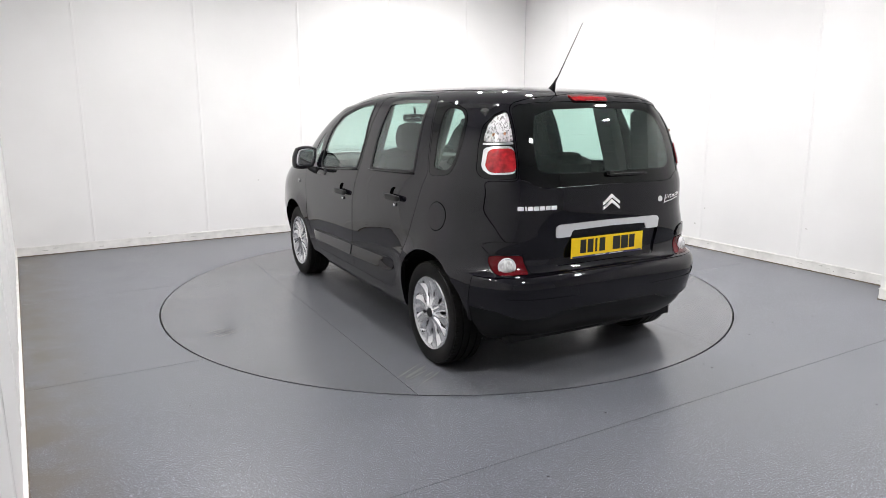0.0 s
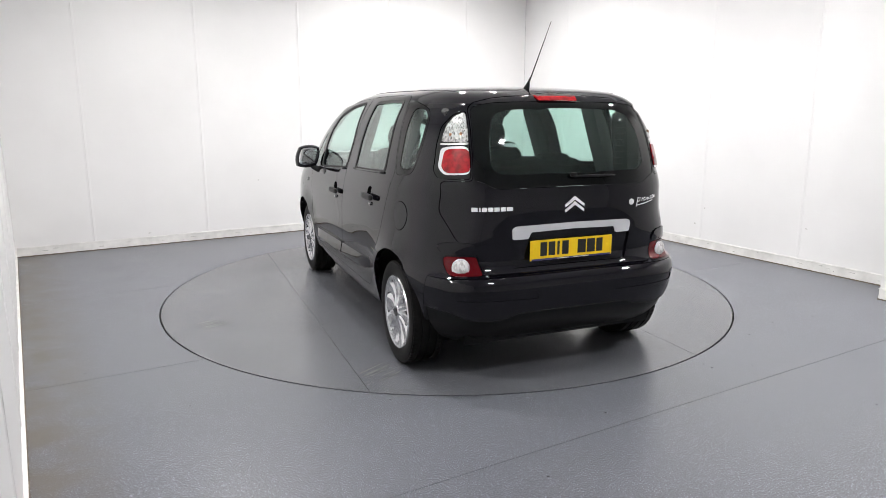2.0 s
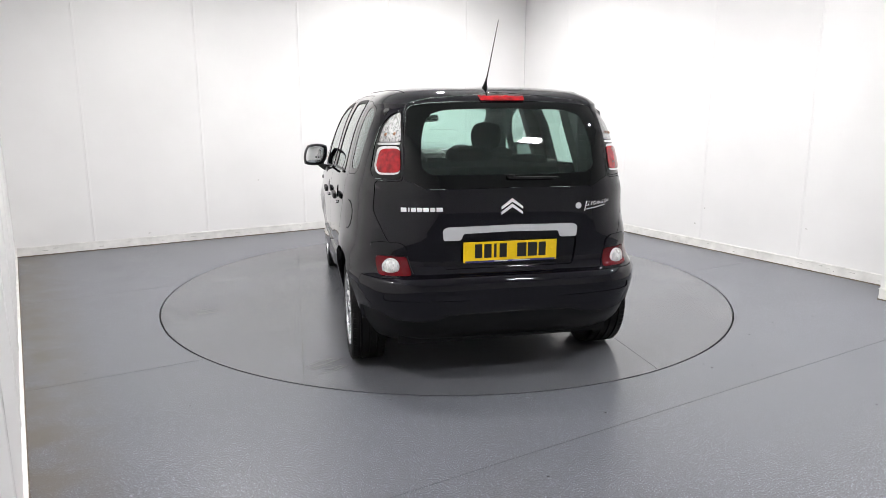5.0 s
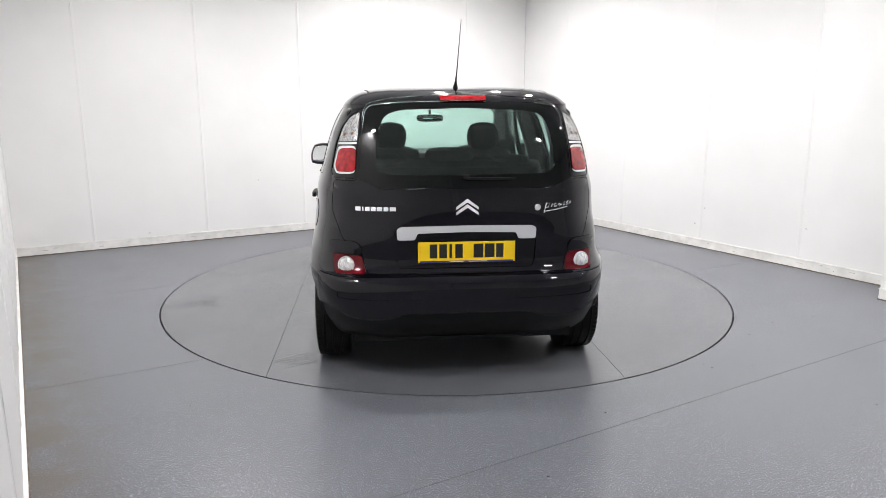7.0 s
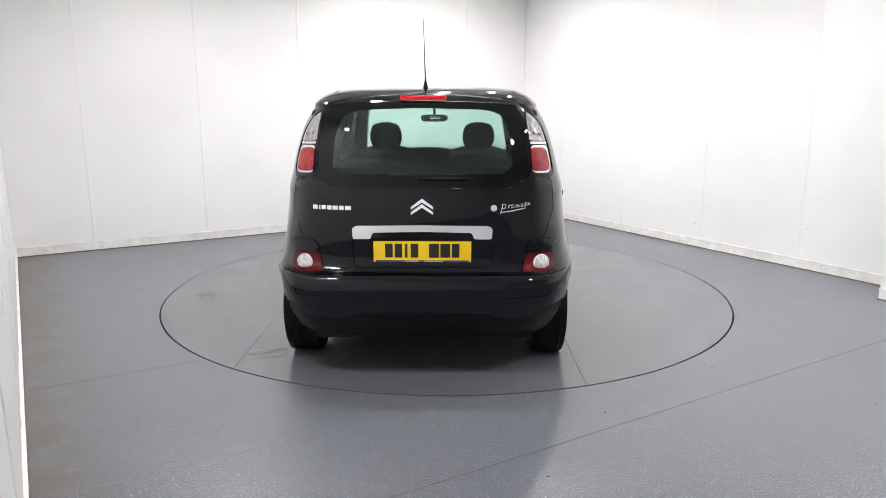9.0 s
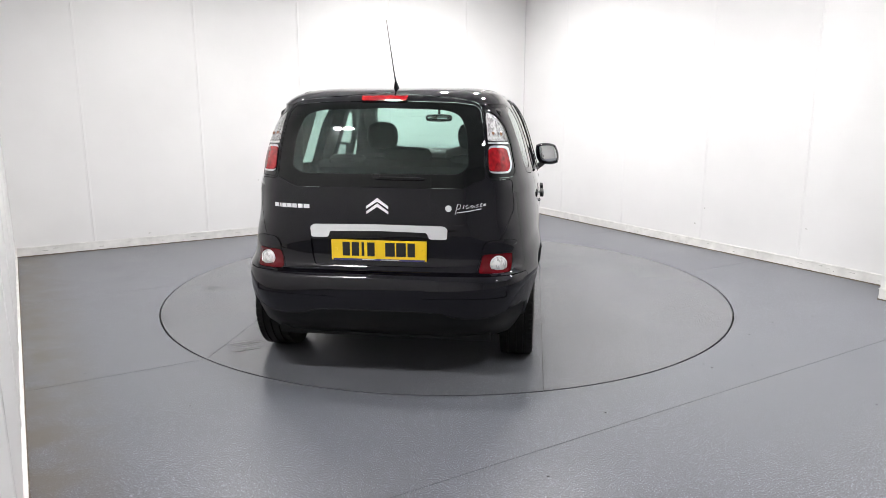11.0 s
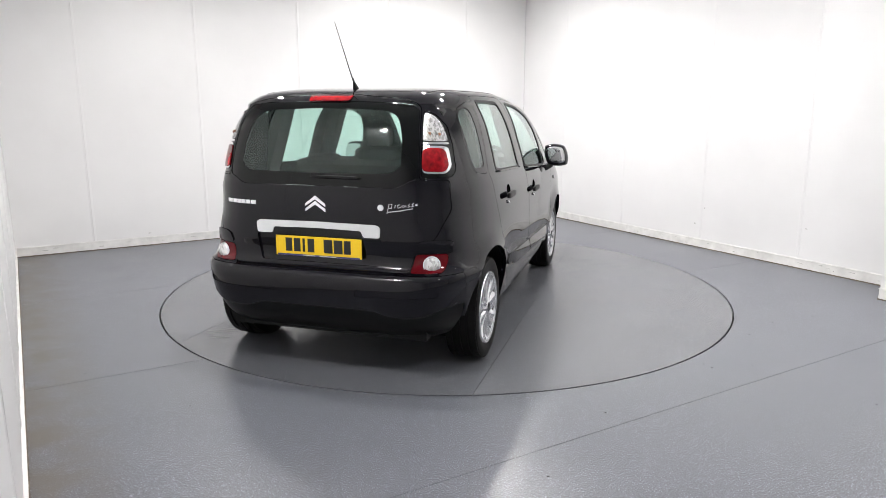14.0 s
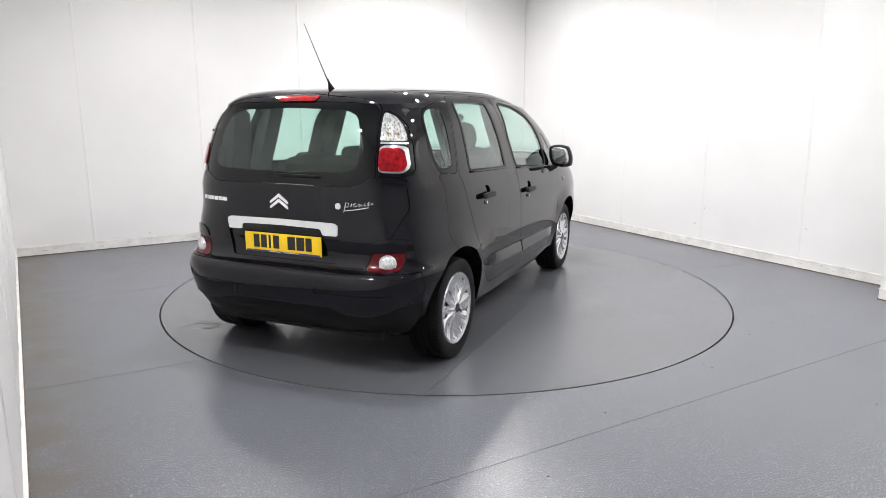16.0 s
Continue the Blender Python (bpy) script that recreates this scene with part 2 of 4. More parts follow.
def prism(outline, axis, lo, hi):
    """A solid prism of an outline; axis X: outline is (y, z); axis Y: (x, z); axis Z: (x, y)."""
    bm = bmesh.new()
    place = {"X": lambda p, h: (h, p[0], p[1]), "Y": lambda p, h: (p[0], h, p[1]), "Z": lambda p, h: (p[0], p[1], h)}[axis]
    a = [bm.verts.new(place(p, lo)) for p in outline]
    b = [bm.verts.new(place(p, hi)) for p in outline]
    n = len(a)
    bm.faces.new(a)
    bm.faces.new(b[::-1])
    for i in range(n):
        bm.faces.new((a[i], b[i], b[(i + 1) % n], a[(i + 1) % n]))
    bmesh.ops.recalc_face_normals(bm, faces=bm.faces)
    return bm


def merged(*bms):
    """Joins bmeshes into the first."""
    base = bms[0]
    for b in bms[1:]:
        me = bpy.data.meshes.new("tmp")
        b.to_mesh(me)
        b.free()
        base.from_mesh(me)
        bpy.data.meshes.remove(me)
    return base


def boolean(bm_a, bm_b, op):
    """A boolean of two bmeshes; both are used up."""
    obs = []
    for b in (bm_a, bm_b):
        me = bpy.data.meshes.new("tmp")
        b.to_mesh(me)
        b.free()
        obs.append(new("tmp", me))
    mod = obs[0].modifiers.new("cut", "BOOLEAN")
    mod.operation, mod.object, mod.solver = op, obs[1], "EXACT"
    bpy.context.view_layer.update()
    dg = bpy.context.evaluated_depsgraph_get()
    me = bpy.data.meshes.new_from_object(obs[0].evaluated_get(dg))
    out = bmesh.new()
    out.from_mesh(me)
    bpy.data.meshes.remove(me)
    for o in obs:
        d = o.data
        bpy.data.objects.remove(o)
        bpy.data.meshes.remove(d)
    return out


def mirrored(bm):
    out = bm.copy()
    bmesh.ops.scale(out, vec=(-1, 1, 1), verts=out.verts)
    bmesh.ops.reverse_faces(out, faces=out.faces)
    return out


# ---- the room ----
ROOM_M = Matrix.Rotation(ROOM, 4, "Z")
R_IN, R_OUT = 2.2440, 2.2555


def circle(r, n=160):
    return [(r * math.cos(2 * math.pi * k / n), r * math.sin(2 * math.pi * k / n)) for k in range(n)]


def west(b):
    """The west wall runs a degree off square."""
    return A_W + (3.1 - b) * 0.018


def build_room():
    floor = tagged(empty("floor"), "blue-grey flecked vinyl floor with fine welded seams", "floor", kind="structure")
    seams = [B_S - 0.2, -4.55, -2.64, -0.73, 1.18, B_N + 0.2]
    for b0, b1 in zip(seams, seams[1:]):
        g = 0.0016
        bm = prism([(A_W - 0.2, b0 + g), (A_E + 0.2, b0 + g), (A_E + 0.2, b1 - g), (A_W - 0.2, b1 - g)], "Z", -0.02, 0.0)
        bm = boolean(bm, prism(circle(R_OUT), "Z", -0.1, 0.1), "DIFFERENCE")
        bmesh.ops.transform(bm, matrix=ROOM_M, verts=bm.verts)
        part("vinyl_sheet", bm, M_FLOOR, floor, smooth=False)
    bm = prism([tuple(room(a, b)[:2]) for a, b in ((A_W - 0.2, B_S - 0.2), (A_E + 0.2, B_S - 0.2), (A_E + 0.2, B_N + 0.2), (A_W - 0.2, B_N + 0.2))], "Z", -0.12, -0.06)
    tagged(part("subfloor", bm, M_PIT, None, smooth=False), "dark pit under the turntable and floor", "floor", kind="structure")
    th = 0.15
    def panelled(name, p0, p1, out, cuts):
        """A wall from p0 to p1: a backing, tall panels on it and a slim cover strip over each joint. out: away from the room."""
        p0, p1, out = Vector(p0), Vector(p1), Vector(out)
        o = [p0 + out * 0.009, p1 + out * 0.009, p1 + out * th, p0 + out * th]
        bm = prism(o, "Z", -0.02, CEIL)
        bmesh.ops.transform(bm, matrix=ROOM_M, verts=bm.verts)
        wall = tagged(part(name, bm, M_WALL, None, smooth=False), "smooth white wall of tall jointed panels", "wall", kind="structure")
        length = (p1 - p0).length
        along = (p1 - p0) / length
        stops = [0.0] + [c for c in sorted(cuts) if 0.05 < c < length - 0.05] + [length]
        for c0, c1 in zip(stops, stops[1:]):
            q0, q1 = p0 + along * (c0 + 0.001), p0 + along * (c1 - 0.001)
            bm = prism([q0, q1, q1 + out * 0.0085, q0 + out * 0.0085], "Z", 0.002, CEIL - 0.002)
            bmesh.ops.transform(bm, matrix=ROOM_M, verts=bm.verts)
            part("panel", bm, M_WALL, wall, smooth=False)
        for c in stops[1:-1]:
            mid = p0 + along * c
            ridge = [(-0.018, 0.0), (-0.015, 0.0015), (-0.005, 0.002), (-0.003, 0.0045), (0.003, 0.0045), (0.005, 0.002), (0.015, 0.0015), (0.018, 0.0)]
            bm = prism([mid + along * u - out * (0.0005 + h) for u, h in ridge], "Z", 0.1, CEIL - 0.002)
            bmesh.ops.transform(bm, matrix=ROOM_M, verts=bm.verts)
            part("joint_strip", bm, M_WALL, wall, smooth=False)

    panelled("wall_north", (west(B_N), B_N), (A_E, B_N), (0, 1), [a - west(B_N) for a in (-2.43, -1.27, -0.119, 1.06, 2.2)])
    panelled("wall_east", (A_E, -2.10), (A_E, B_N), (1, 0), [b + 2.10 for b in (2.27, 1.15, -0.01, -1.12)])
    panelled("wall_west", (west(B_S), B_S), (west(B_N), B_N), (-1, 0), [b - B_S for b in (-4.8, -3.7, -2.58, -1.44, -0.30, 0.84, 1.98)])
    # south wall is added unseen, its tone chosen for reflections in the car's rear
    for n, outline in {"wall_south": [(A_W - th, B_S - th), (A_E + th, B_S - th), (A_E + th, B_S), (A_W - th, B_S)],
                       "wall_east_pier": [(2.72, B_S), (A_E + th, B_S), (A_E + th, -2.10), (2.72, -2.10)]}.items():
        bm = prism(outline, "Z", -0.02, CEIL)
        bmesh.ops.transform(bm, matrix=ROOM_M, verts=bm.verts)
        plain = n == "wall_south"
        tagged(part(n, bm, M_REARWALL if plain else M_WALL, None, smooth=False), "pale grey plain wall added out of view behind the camera" if plain else "smooth white wall pier with a sharp corner", "wall", kind="structure")
    # skirting, with a slim bead along its top
    d = 0.012
    for n, o in (("baseboard_north", [(west(B_N) + d, B_N - d), (A_E - d, B_N - d), (A_E - d, B_N), (west(B_N) + d, B_N)]),
                 ("baseboard_east", [(A_E - d, -2.10), (A_E, -2.10), (A_E, B_N), (A_E - d, B_N)]),
                 ("baseboard_west", [(west(B_S), B_S), (west(B_S) + d, B_S), (west(B_N) + d, B_N), (west(B_N), B_N)]),
                 ("baseboard_pier", [(2.72 - d, B_S), (2.72, B_S), (2.72, -2.10), (2.72 - d, -2.10)])):
        bm = merged(prism(o, "Z", 0.001, 0.086), prism(shrink(o, -0.004), "Z", 0.086, 0.092), prism(shrink(o, 0.002), "Z", 0.092, 0.097))
        bmesh.ops.transform(bm, matrix=ROOM_M, verts=bm.verts)
        tagged(part(n, bm, M_SKIRT, None, smooth=False), "scuffed white skirting board", "baseboard", kind="structure")
        # a thin mottled brown strip where the board meets the floor
        bm = prism(shrink(o, -0.005), "Z", 0.0005, 0.010)
        bmesh.ops.transform(bm, matrix=ROOM_M, verts=bm.verts)
        tagged(part(n.replace("baseboard", "trim"), bm, M_FOOT_STRIP, None, smooth=False), "thin mottled brown strip at the foot of the skirting", "trim", kind="structure")
    bm = box_bm(((A_W + A_E) / 2, (B_N + B_S) / 2, CEIL + 0.1), (A_E - A_W + 0.3, B_N - B_S + 0.3, 0.2), ROOM_M)
    tagged(part("ceiling", bm, M_CEIL, None, smooth=False), "plain white ceiling", "ceiling", kind="structure")
    # ceiling light panels
    first = tagged(empty("ceiling_light"), "small round white ceiling spot, switched on", "ceiling light", "ceiling lights")
    part("bezel", lathe([(0.016, 0.085), (-0.010, 0.082), (-0.014, 0.072), (-0.006, 0.062), (0.016, 0.061)], 32, "Z"), M_JOINT, first)
    part("diffuser", lathe([(0.012, 0.0), (0.012, 0.060), (0.002, 0.060), (0.0, 0.056), (0.0, 0.0)], 32, "Z"), M_PANEL, first)
    # placed out of view to balance the walls; the last is added to brighten the floor
    spots = [(-1.5, 1.3), (0.9, 1.55), (1.7, 1.6), (1.1, -0.1), (-1.2, -0.8), (1.5, -2.0), (1.9, -3.3)]
    for k, (a, b) in enumerate(spots):
        m = Matrix.Translation(room(a, b, CEIL - 0.016)) @ ROOM_M
        if k == 0:
            first.matrix_basis = m
        else:
            copy_thing(first, m)
    # two bright flood panels on the ceiling beside the camera
    flood = tagged(empty("flood_light"), "small bright white flood panel hung from the ceiling", "flood light", "flood lights")
    part("housing", box_bm((0, 0, 0.02), (0.27, 0.20, 0.04), None, 0.004), M_JOINT, flood, smooth=False)
    part("diffuser", box_bm((0, 0, -0.004), (0.23, 0.16, 0.008)), M_FLOOD, flood, smooth=False)
    for x in (-0.12, 0.12):
        part("hanger", tube([(x, 0, 0.035), (x, 0, CEIL - 3.1)], 0.006), M_JOINT, flood)
    flood.matrix_basis = Matrix.Translation((1.85, -3.75, 3.1))
    copy_thing(flood, Matrix.Translation((-1.40, -3.30, 3.1)))


build_room()


# ---- the turntable ----
def build_turntable():
    tt = tagged(empty("turntable"), "round flush turntable covered in grey flecked vinyl", "turntable")
    edges = [-2.4, -1.215, 0.79, 2.4]
    for x0, x1 in zip(edges, edges[1:]):
        bm = prism([(x0 + 0.0015, -2.4), (x1 - 0.0015, -2.4), (x1 - 0.0015, 2.4), (x0 + 0.0015, 2.4)], "Z", -0.02, 0.001)
        bm = boolean(bm, prism(circle(R_IN), "Z", -0.1, 0.1), "INTERSECT")
        part("vinyl_sheet", bm, M_DISC, tt, smooth=False)
    rng = random.Random(5)
    for cx, cy, turn, n in ((-1.93, -0.33, 0.35, 5), (-1.08, -1.63, 0.55, 7)):
        for k in range(n):
            L, off = rng.uniform(0.10, 0.24), (k - n / 2) * 0.030
            m = Matrix.Translation((cx + rng.uniform(-0.03, 0.03) - off * math.sin(turn), cy + off * math.cos(turn), 0.0014)) @ Matrix.Rotation(turn + rng.uniform(-0.08, 0.08), 4, "Z")
            o = [(-L / 2, -0.001), (-L * 0.2, -0.006), (L * 0.25, -0.005), (L / 2, 0.0), (L * 0.2, 0.005), (-L * 0.3, 0.004)]
            bm = prism(o, "Z", 0.0, 0.0004)
            bmesh.ops.transform(bm, matrix=m, verts=bm.verts)
            part("scuff_mark", bm, M_SCUFF, tt, "faint dark tyre scuff", smooth=False)
    part("deck", prism(circle(R_IN - 0.01, 96), "Z", -0.055, -0.021), M_PIT, tt, smooth=False)
    return tt


TURNTABLE = build_turntable()


def build_grit():
    """Specks of dirt on the floor."""
    bm = bmesh.new()
    rng = random.Random(9)
    spots = [(2.30, -1.00), (2.66, -0.85), (3.05, -1.25), (1.55, -1.85), (2.75, -2.0), (-2.05, -2.62), (0.42, -3.05), (2.2, -2.35)]
    spots += [tuple(room(rng.uniform(-2.9, 2.6), rng.uniform(-3.0, 2.6))[:2]) for k in range(40)]
    for x, y in spots:
        if math.hypot(x, y) < 2.3:
            continue
        r = rng.uniform(0.003, 0.009)
        ring = [bm.verts.new((x + r * rng.uniform(0.5, 1.3) * math.cos(a), y + 0.6 * r * math.sin(a), 0.0006)) for a in (0, 1, 2.1, 3.1, 4.2, 5.3)]
        top = bm.verts.new((x, y, 0.002 + r * 0.2))
        for j in range(6):
            bm.faces.new((ring[j], ring[(j + 1) % 6], top))
    tagged(part("grit", bm, M_PIT, None, smooth=False), "dark specks of grit on the vinyl floor", "dirt", kind="stuff")


build_grit()


def build_wall_marks():
    """Scuffs on the walls and skirting."""
    bm = bmesh.new()
    rng = random.Random(21)

    def mark(wall, a, b, z, size, thick):
        u = rng.uniform(-0.3, 0.3)
        pts = [(-size, 0.0), (-size * 0.3, thick), (size * 0.6, thick * 0.7), (size, 0.1 * thick), (size * 0.3, -thick), (-size * 0.5, -thick * 0.8)]
        lift = 0.0008 if z > 0.1 else 0.0132
        vs = []
        for p, q in pts:
            h = z + q + u * p * 0.3
            vs.append(bm.verts.new(room(A_E - lift, b + p, h) if wall == "E" else room(a + p, B_N - lift, h)))
        bm.faces.new(vs)

    for w, a, b, z, s_, t_ in (("E", 0, 0.06, 0.253, 0.012, 0.010), ("E", 0, -1.181, 0.381, 0.014, 0.005), ("E", 0, -0.05, 0.431, 0.008, 0.008), ("E", 0, -1.483, 0.042, 0.006, 0.005),
                               ("E", 0, -1.366, 0.07, 0.025, 0.004), ("E", 0, -0.453, 0.035, 0.02, 0.003), ("N", -0.67, 0, 0.647, 0.010, 0.005), ("N", -1.89, 0, 0.134, 0.018, 0.005),
                               ("N", -2.372, 0, 0.04, 0.03, 0.004), ("N", -2.891, 0, 0.048, 0.03, 0.004), ("N", -0.948, 0, 0.051, 0.03, 0.003)):
        mark(w, a, b, z, s_, t_)
    for k in range(26):
        w = rng.choice("EN")
        mark(w, rng.uniform(-2.9, 1.0), rng.uniform(-1.9, 1.8), rng.uniform(0.01, 0.075), rng.uniform(0.008, 0.04), rng.uniform(0.0015, 0.004))
    tagged(part("wall_scuff", bm, M_MARK, None, smooth=False), "grey scuff marks on the white walls and skirting", "dirt", kind="stuff")


build_wall_marks()

# ---- the car ----
# rows: height, rear, front, half width, roundness of the rear and front corners
RINGS = [
    (0.20, -1.93, 1.75, 0.725, 6.5, 6.0), (0.235, -2.00, 1.80, 0.775, 6.5, 6.0), (0.32, -2.08, 1.84, 0.812, 6.8, 6.3),
    (0.42, -2.115, 1.87, 0.836, 7.0, 6.5), (0.53, -2.13, 1.88, 0.853, 7.2, 6.5), (0.585, -2.122, 1.88, 0.860, 7.2, 6.5),
    (0.610, -2.100, 1.87, 0.862, 7.2, 6.5), (0.628, -2.066, 1.86, 0.862, 7.0, 6.5), (0.80, -2.064, 1.80, 0.860, 5.7, 6.5),
    (0.90, -2.070, 1.72, 0.854, 5.1, 6.0), (1.00, -2.070, 1.50, 0.842, 5.0, 6.0), (1.06, -2.063, 1.26, 0.830, 5.1, 6.3),
    (1.12, -2.051, 1.08, 0.811, 5.2, 6.8), (1.20, -2.031, 0.95, 0.788, 5.5, 7.2), (1.30, -1.996, 0.79, 0.757, 5.8, 7.2),
    (1.40, -1.952, 0.60, 0.718, 6.0, 7.0), (1.48, -1.902, 0.41, 0.674, 6.0, 6.8), (1.53, -1.848, 0.25, 0.636, 5.6, 6.0),
    (1.565, -1.76, 0.07, 0.588, 5.2, 5.2), (1.59, -1.59, -0.12, 0.515, 4.6, 4.8), (1.607, -1.29, -0.33, 0.415, 4.2, 4.4),
    (1.618, -1.04, -0.53, 0.255, 4.0, 4.0), (1.623, -0.86, -0.69, 0.080, 4.0, 4.0)]
WHEEL_R, WHEEL_Y, WHEEL_Z = 0.305, (-1.49, 1.05), 0.302


def ring_at(z):
    """The body's plan at height z, by smooth interpolation between the rows."""
    R = RINGS
    i = max(1, min(len(R) - 2, next((k for k in range(len(R)) if R[k][0] > z), len(R) - 1) - 0))
    i = max(0, min(len(R) - 2, i - 1))
    t = (z - R[i][0]) / (R[i + 1][0] - R[i][0])
    out = []
    for c in range(1, 6):
        p0, p1 = R[i][c], R[i + 1][c]
        d = R[i + 1][0] - R[i][0]
        s = (p1 - p0) / d
        s0 = s if i == 0 else (s + (p0 - R[i - 1][c]) / (R[i][0] - R[i - 1][0])) / 2
        s1 = s if i == len(R) - 2 else (s + (R[i + 2][c] - p1) / (R[i + 2][0] - R[i + 1][0])) / 2
        h = (2 * t ** 3 - 3 * t * t + 1) * p0 + (t ** 3 - 2 * t * t + t) * d * s0 + (3 * t * t - 2 * t ** 3) * p1 + (t ** 3 - t * t) * d * s1
        out.append(h)
    return out


def bulge(y, z):
    """The flare of the wheel arches, the tuck of the sills."""
    g = 0.0
    for wy in WHEEL_Y:
        d = math.hypot(y - wy, z - WHEEL_Z)
        u = max(0.0, min(1.0, (0.50 - d) / 0.13))
        g += 0.020 * u * u * (3 - 2 * u)
    along = max(0.0, min(1.0, (y + 1.20) / 0.40, (0.78 - y) / 0.40))
    low = max(0.0, min(1.0, (0.68 - z) / 0.38))
    return g - 0.020 * along * along * (3 - 2 * along) * low ** 2


def body_ring(z, inset=0.0, n=116):
    yr, yf, w, nr, nf = ring_at(z)
    y0 = max(-0.35, min(0.0, (yr + yf) / 2)) if z < 1.5 else (yr + yf) / 2
    pts = []
    for k in range(n):
        a = 2 * math.pi * k / n
        ex = nr if math.sin(a) < 0 else nf
        ca, sa = math.cos(a), math.sin(a)
        # spread the points evenly along sides and corners
        m = (abs(ca) ** ex + abs(sa) ** ex) ** (-1 / ex)
        x = w * ca * m
        y = y0 + (yf - y0 if sa > 0 else y0 - yr) * sa * m
        if abs(ca) * m > 0.8:
            x += math.copysign(bulge(y, z), x)
        pts.append((x, y))
    return pts


def shell(depth, start=0.0, n=116):
    """The body's skin, from start to depth metres inwards."""
    zs = []
    for k in range(len(RINGS) - 1):
        z0, z1 = RINGS[k][0], RINGS[k + 1][0]
        m = max(2, int((z1 - z0) / 0.024))
        zs += [z0 + (z1 - z0) * j / m for j in range(m)]
    zs.append(RINGS[-1][0])
    bm = bmesh.new()
    rows = [[bm.verts.new((x, y, z)) for x, y in body_ring(z, n=n)] for z in zs]
    for r0, r1 in zip(rows, rows[1:]):
        for j in range(n):
            bm.faces.new((r0[j], r0[(j + 1) % n], r1[(j + 1) % n], r1[j]))
    bm.faces.new(rows[-1])
    bmesh.ops.recalc_face_normals(bm, faces=bm.faces)
    bm.normal_update()
    nor = {v: v.normal.copy() for v in bm.verts}
    inner = {v: bm.verts.new(v.co - nor[v] * depth) for v in list(nor)}
    faces = list(bm.faces)
    for f in faces:
        bm.faces.new([inner[v] for v in reversed(f.verts)])
    for v in nor:
        v.co -= nor[v] * start
    r0 = rows[0]
    for j in range(n):
        bm.faces.new((r0[(j + 1) % n], r0[j], inner[r0[j]], inner[r0[(j + 1) % n]]))
    bmesh.ops.recalc_face_normals(bm, faces=bm.faces)
    return bm


# outlines in the side view (y, z)
FRONT_DOOR = [(-0.305, 0.335), (0.56, 0.335), (0.70, 0.60), (0.73, 0.96), (0.70, 1.00), (0.44, 1.012), (0.405, 1.06), (0.405, 1.20), (0.345, 1.335), (0.20, 1.445), (-0.06, 1.515), (-0.25, 1.537), (-0.452, 1.545), (-0.450, 1.48), (-0.442, 1.27), (-0.425, 1.08), (-0.40, 1.0), (-0.355, 0.85), (-0.345, 0.60)]
REAR_DOOR = [(-0.313, 0.335), (-0.95, 0.335), (-1.07, 0.46), (-1.226, 0.654), (-1.292, 0.792), (-1.345, 0.933), (-1.385, 1.04), (-1.413, 1.11), (-1.345, 1.325), (-1.245, 1.525), (-1.20, 1.553), (-0.95, 1.558), (-0.62, 1.555), (-0.460, 1.549), (-0.458, 1.48), (-0.450, 1.27), (-0.433, 1.08), (-0.408, 1.0), (-0.363, 0.85), (-0.353, 0.60)]
FRONT_GLASS = [(-0.385, 1.068), (-0.04, 1.044), (0.32, 1.022), (0.352, 1.06), (0.352, 1.20), (0.295, 1.31), (0.165, 1.41), (-0.07, 1.478), (-0.25, 1.498), (-0.352, 1.503), (-0.408, 1.27)]
FRONT_QUARTER = [(0.445, 1.045), (0.66, 1.045), (0.635, 1.085), (0.535, 1.205), (0.445, 1.285)]
REAR_GLASS = [(-0.625, 1.086), (-0.95, 1.098), (-1.245, 1.112), (-1.215, 1.30), (-1.158, 1.513), (-0.87, 1.513), (-0.62, 1.505), (-0.628, 1.39), (-0.622, 1.26)]
QUARTER = [(-1.425, 1.10), (-1.615, 1.118), (-1.655, 1.18), (-1.672, 1.305), (-1.648, 1.415), (-1.605, 1.465), (-1.52, 1.496), (-1.39, 1.518), (-1.264, 1.526), (-1.358, 1.325)]
QUARTER_GLASS = [(-1.46, 1.155), (-1.51, 1.140), (-1.605, 1.148), (-1.637, 1.19), (-1.642, 1.335), (-1.617, 1.43), (-1.557, 1.468), (-1.45, 1.484), (-1.395, 1.474), (-1.41, 1.39), (-1.44, 1.265)]
RUB_FRONT = [(0.60, 0.425), (0.60, 0.455), (0.55, 0.487), (-0.335, 0.514), (-0.335, 0.437)]
RUB_REAR = [(-0.36, 0.438), (-0.36, 0.515), (-1.0, 0.533), (-1.045, 0.515), (-1.0, 0.458)]
BUMPER = [(-2.6, 0.10), (-1.82, 0.10), (-1.87, 0.45), (-1.90, 0.614), (-2.6, 0.614)]
# outlines in the rear view (x, z)
TAILGATE = [(0.0, 0.619), (0.526, 0.619), (0.56, 0.735), (0.655, 0.80), (0.715, 0.95), (0.700, 1.109), (0.570, 1.113), (0.556, 1.32), (0.537, 1.47), (0.51, 1.51), (0.40, 1.535), (0.0, 1.568)]
FRIT = [(0.0, 1.072), (0.446, 1.070), (0.482, 1.081), (0.522, 1.106), (0.564, 1.116), (0.549, 1.32), (0.528, 1.465), (0.50, 1.497), (0.39, 1.512), (0.0, 1.522)]
PANE = [(0.0, 1.14), (0.43, 1.145), (0.475, 1.18), (0.465, 1.34), (0.425, 1.445), (0.34, 1.472), (0.0, 1.482)]
LAMP_HI = [(0.576, 1.120), (0.706, 1.116), (0.716, 1.16), (0.688, 1.29), (0.653, 1.385), (0.602, 1.446), (0.556, 1.470), (0.543, 1.464), (0.562, 1.33)]
LAMP_CHROME = [(0.580, 1.147), (0.686, 1.139), (0.698, 1.178), (0.673, 1.284), (0.572, 1.290)]
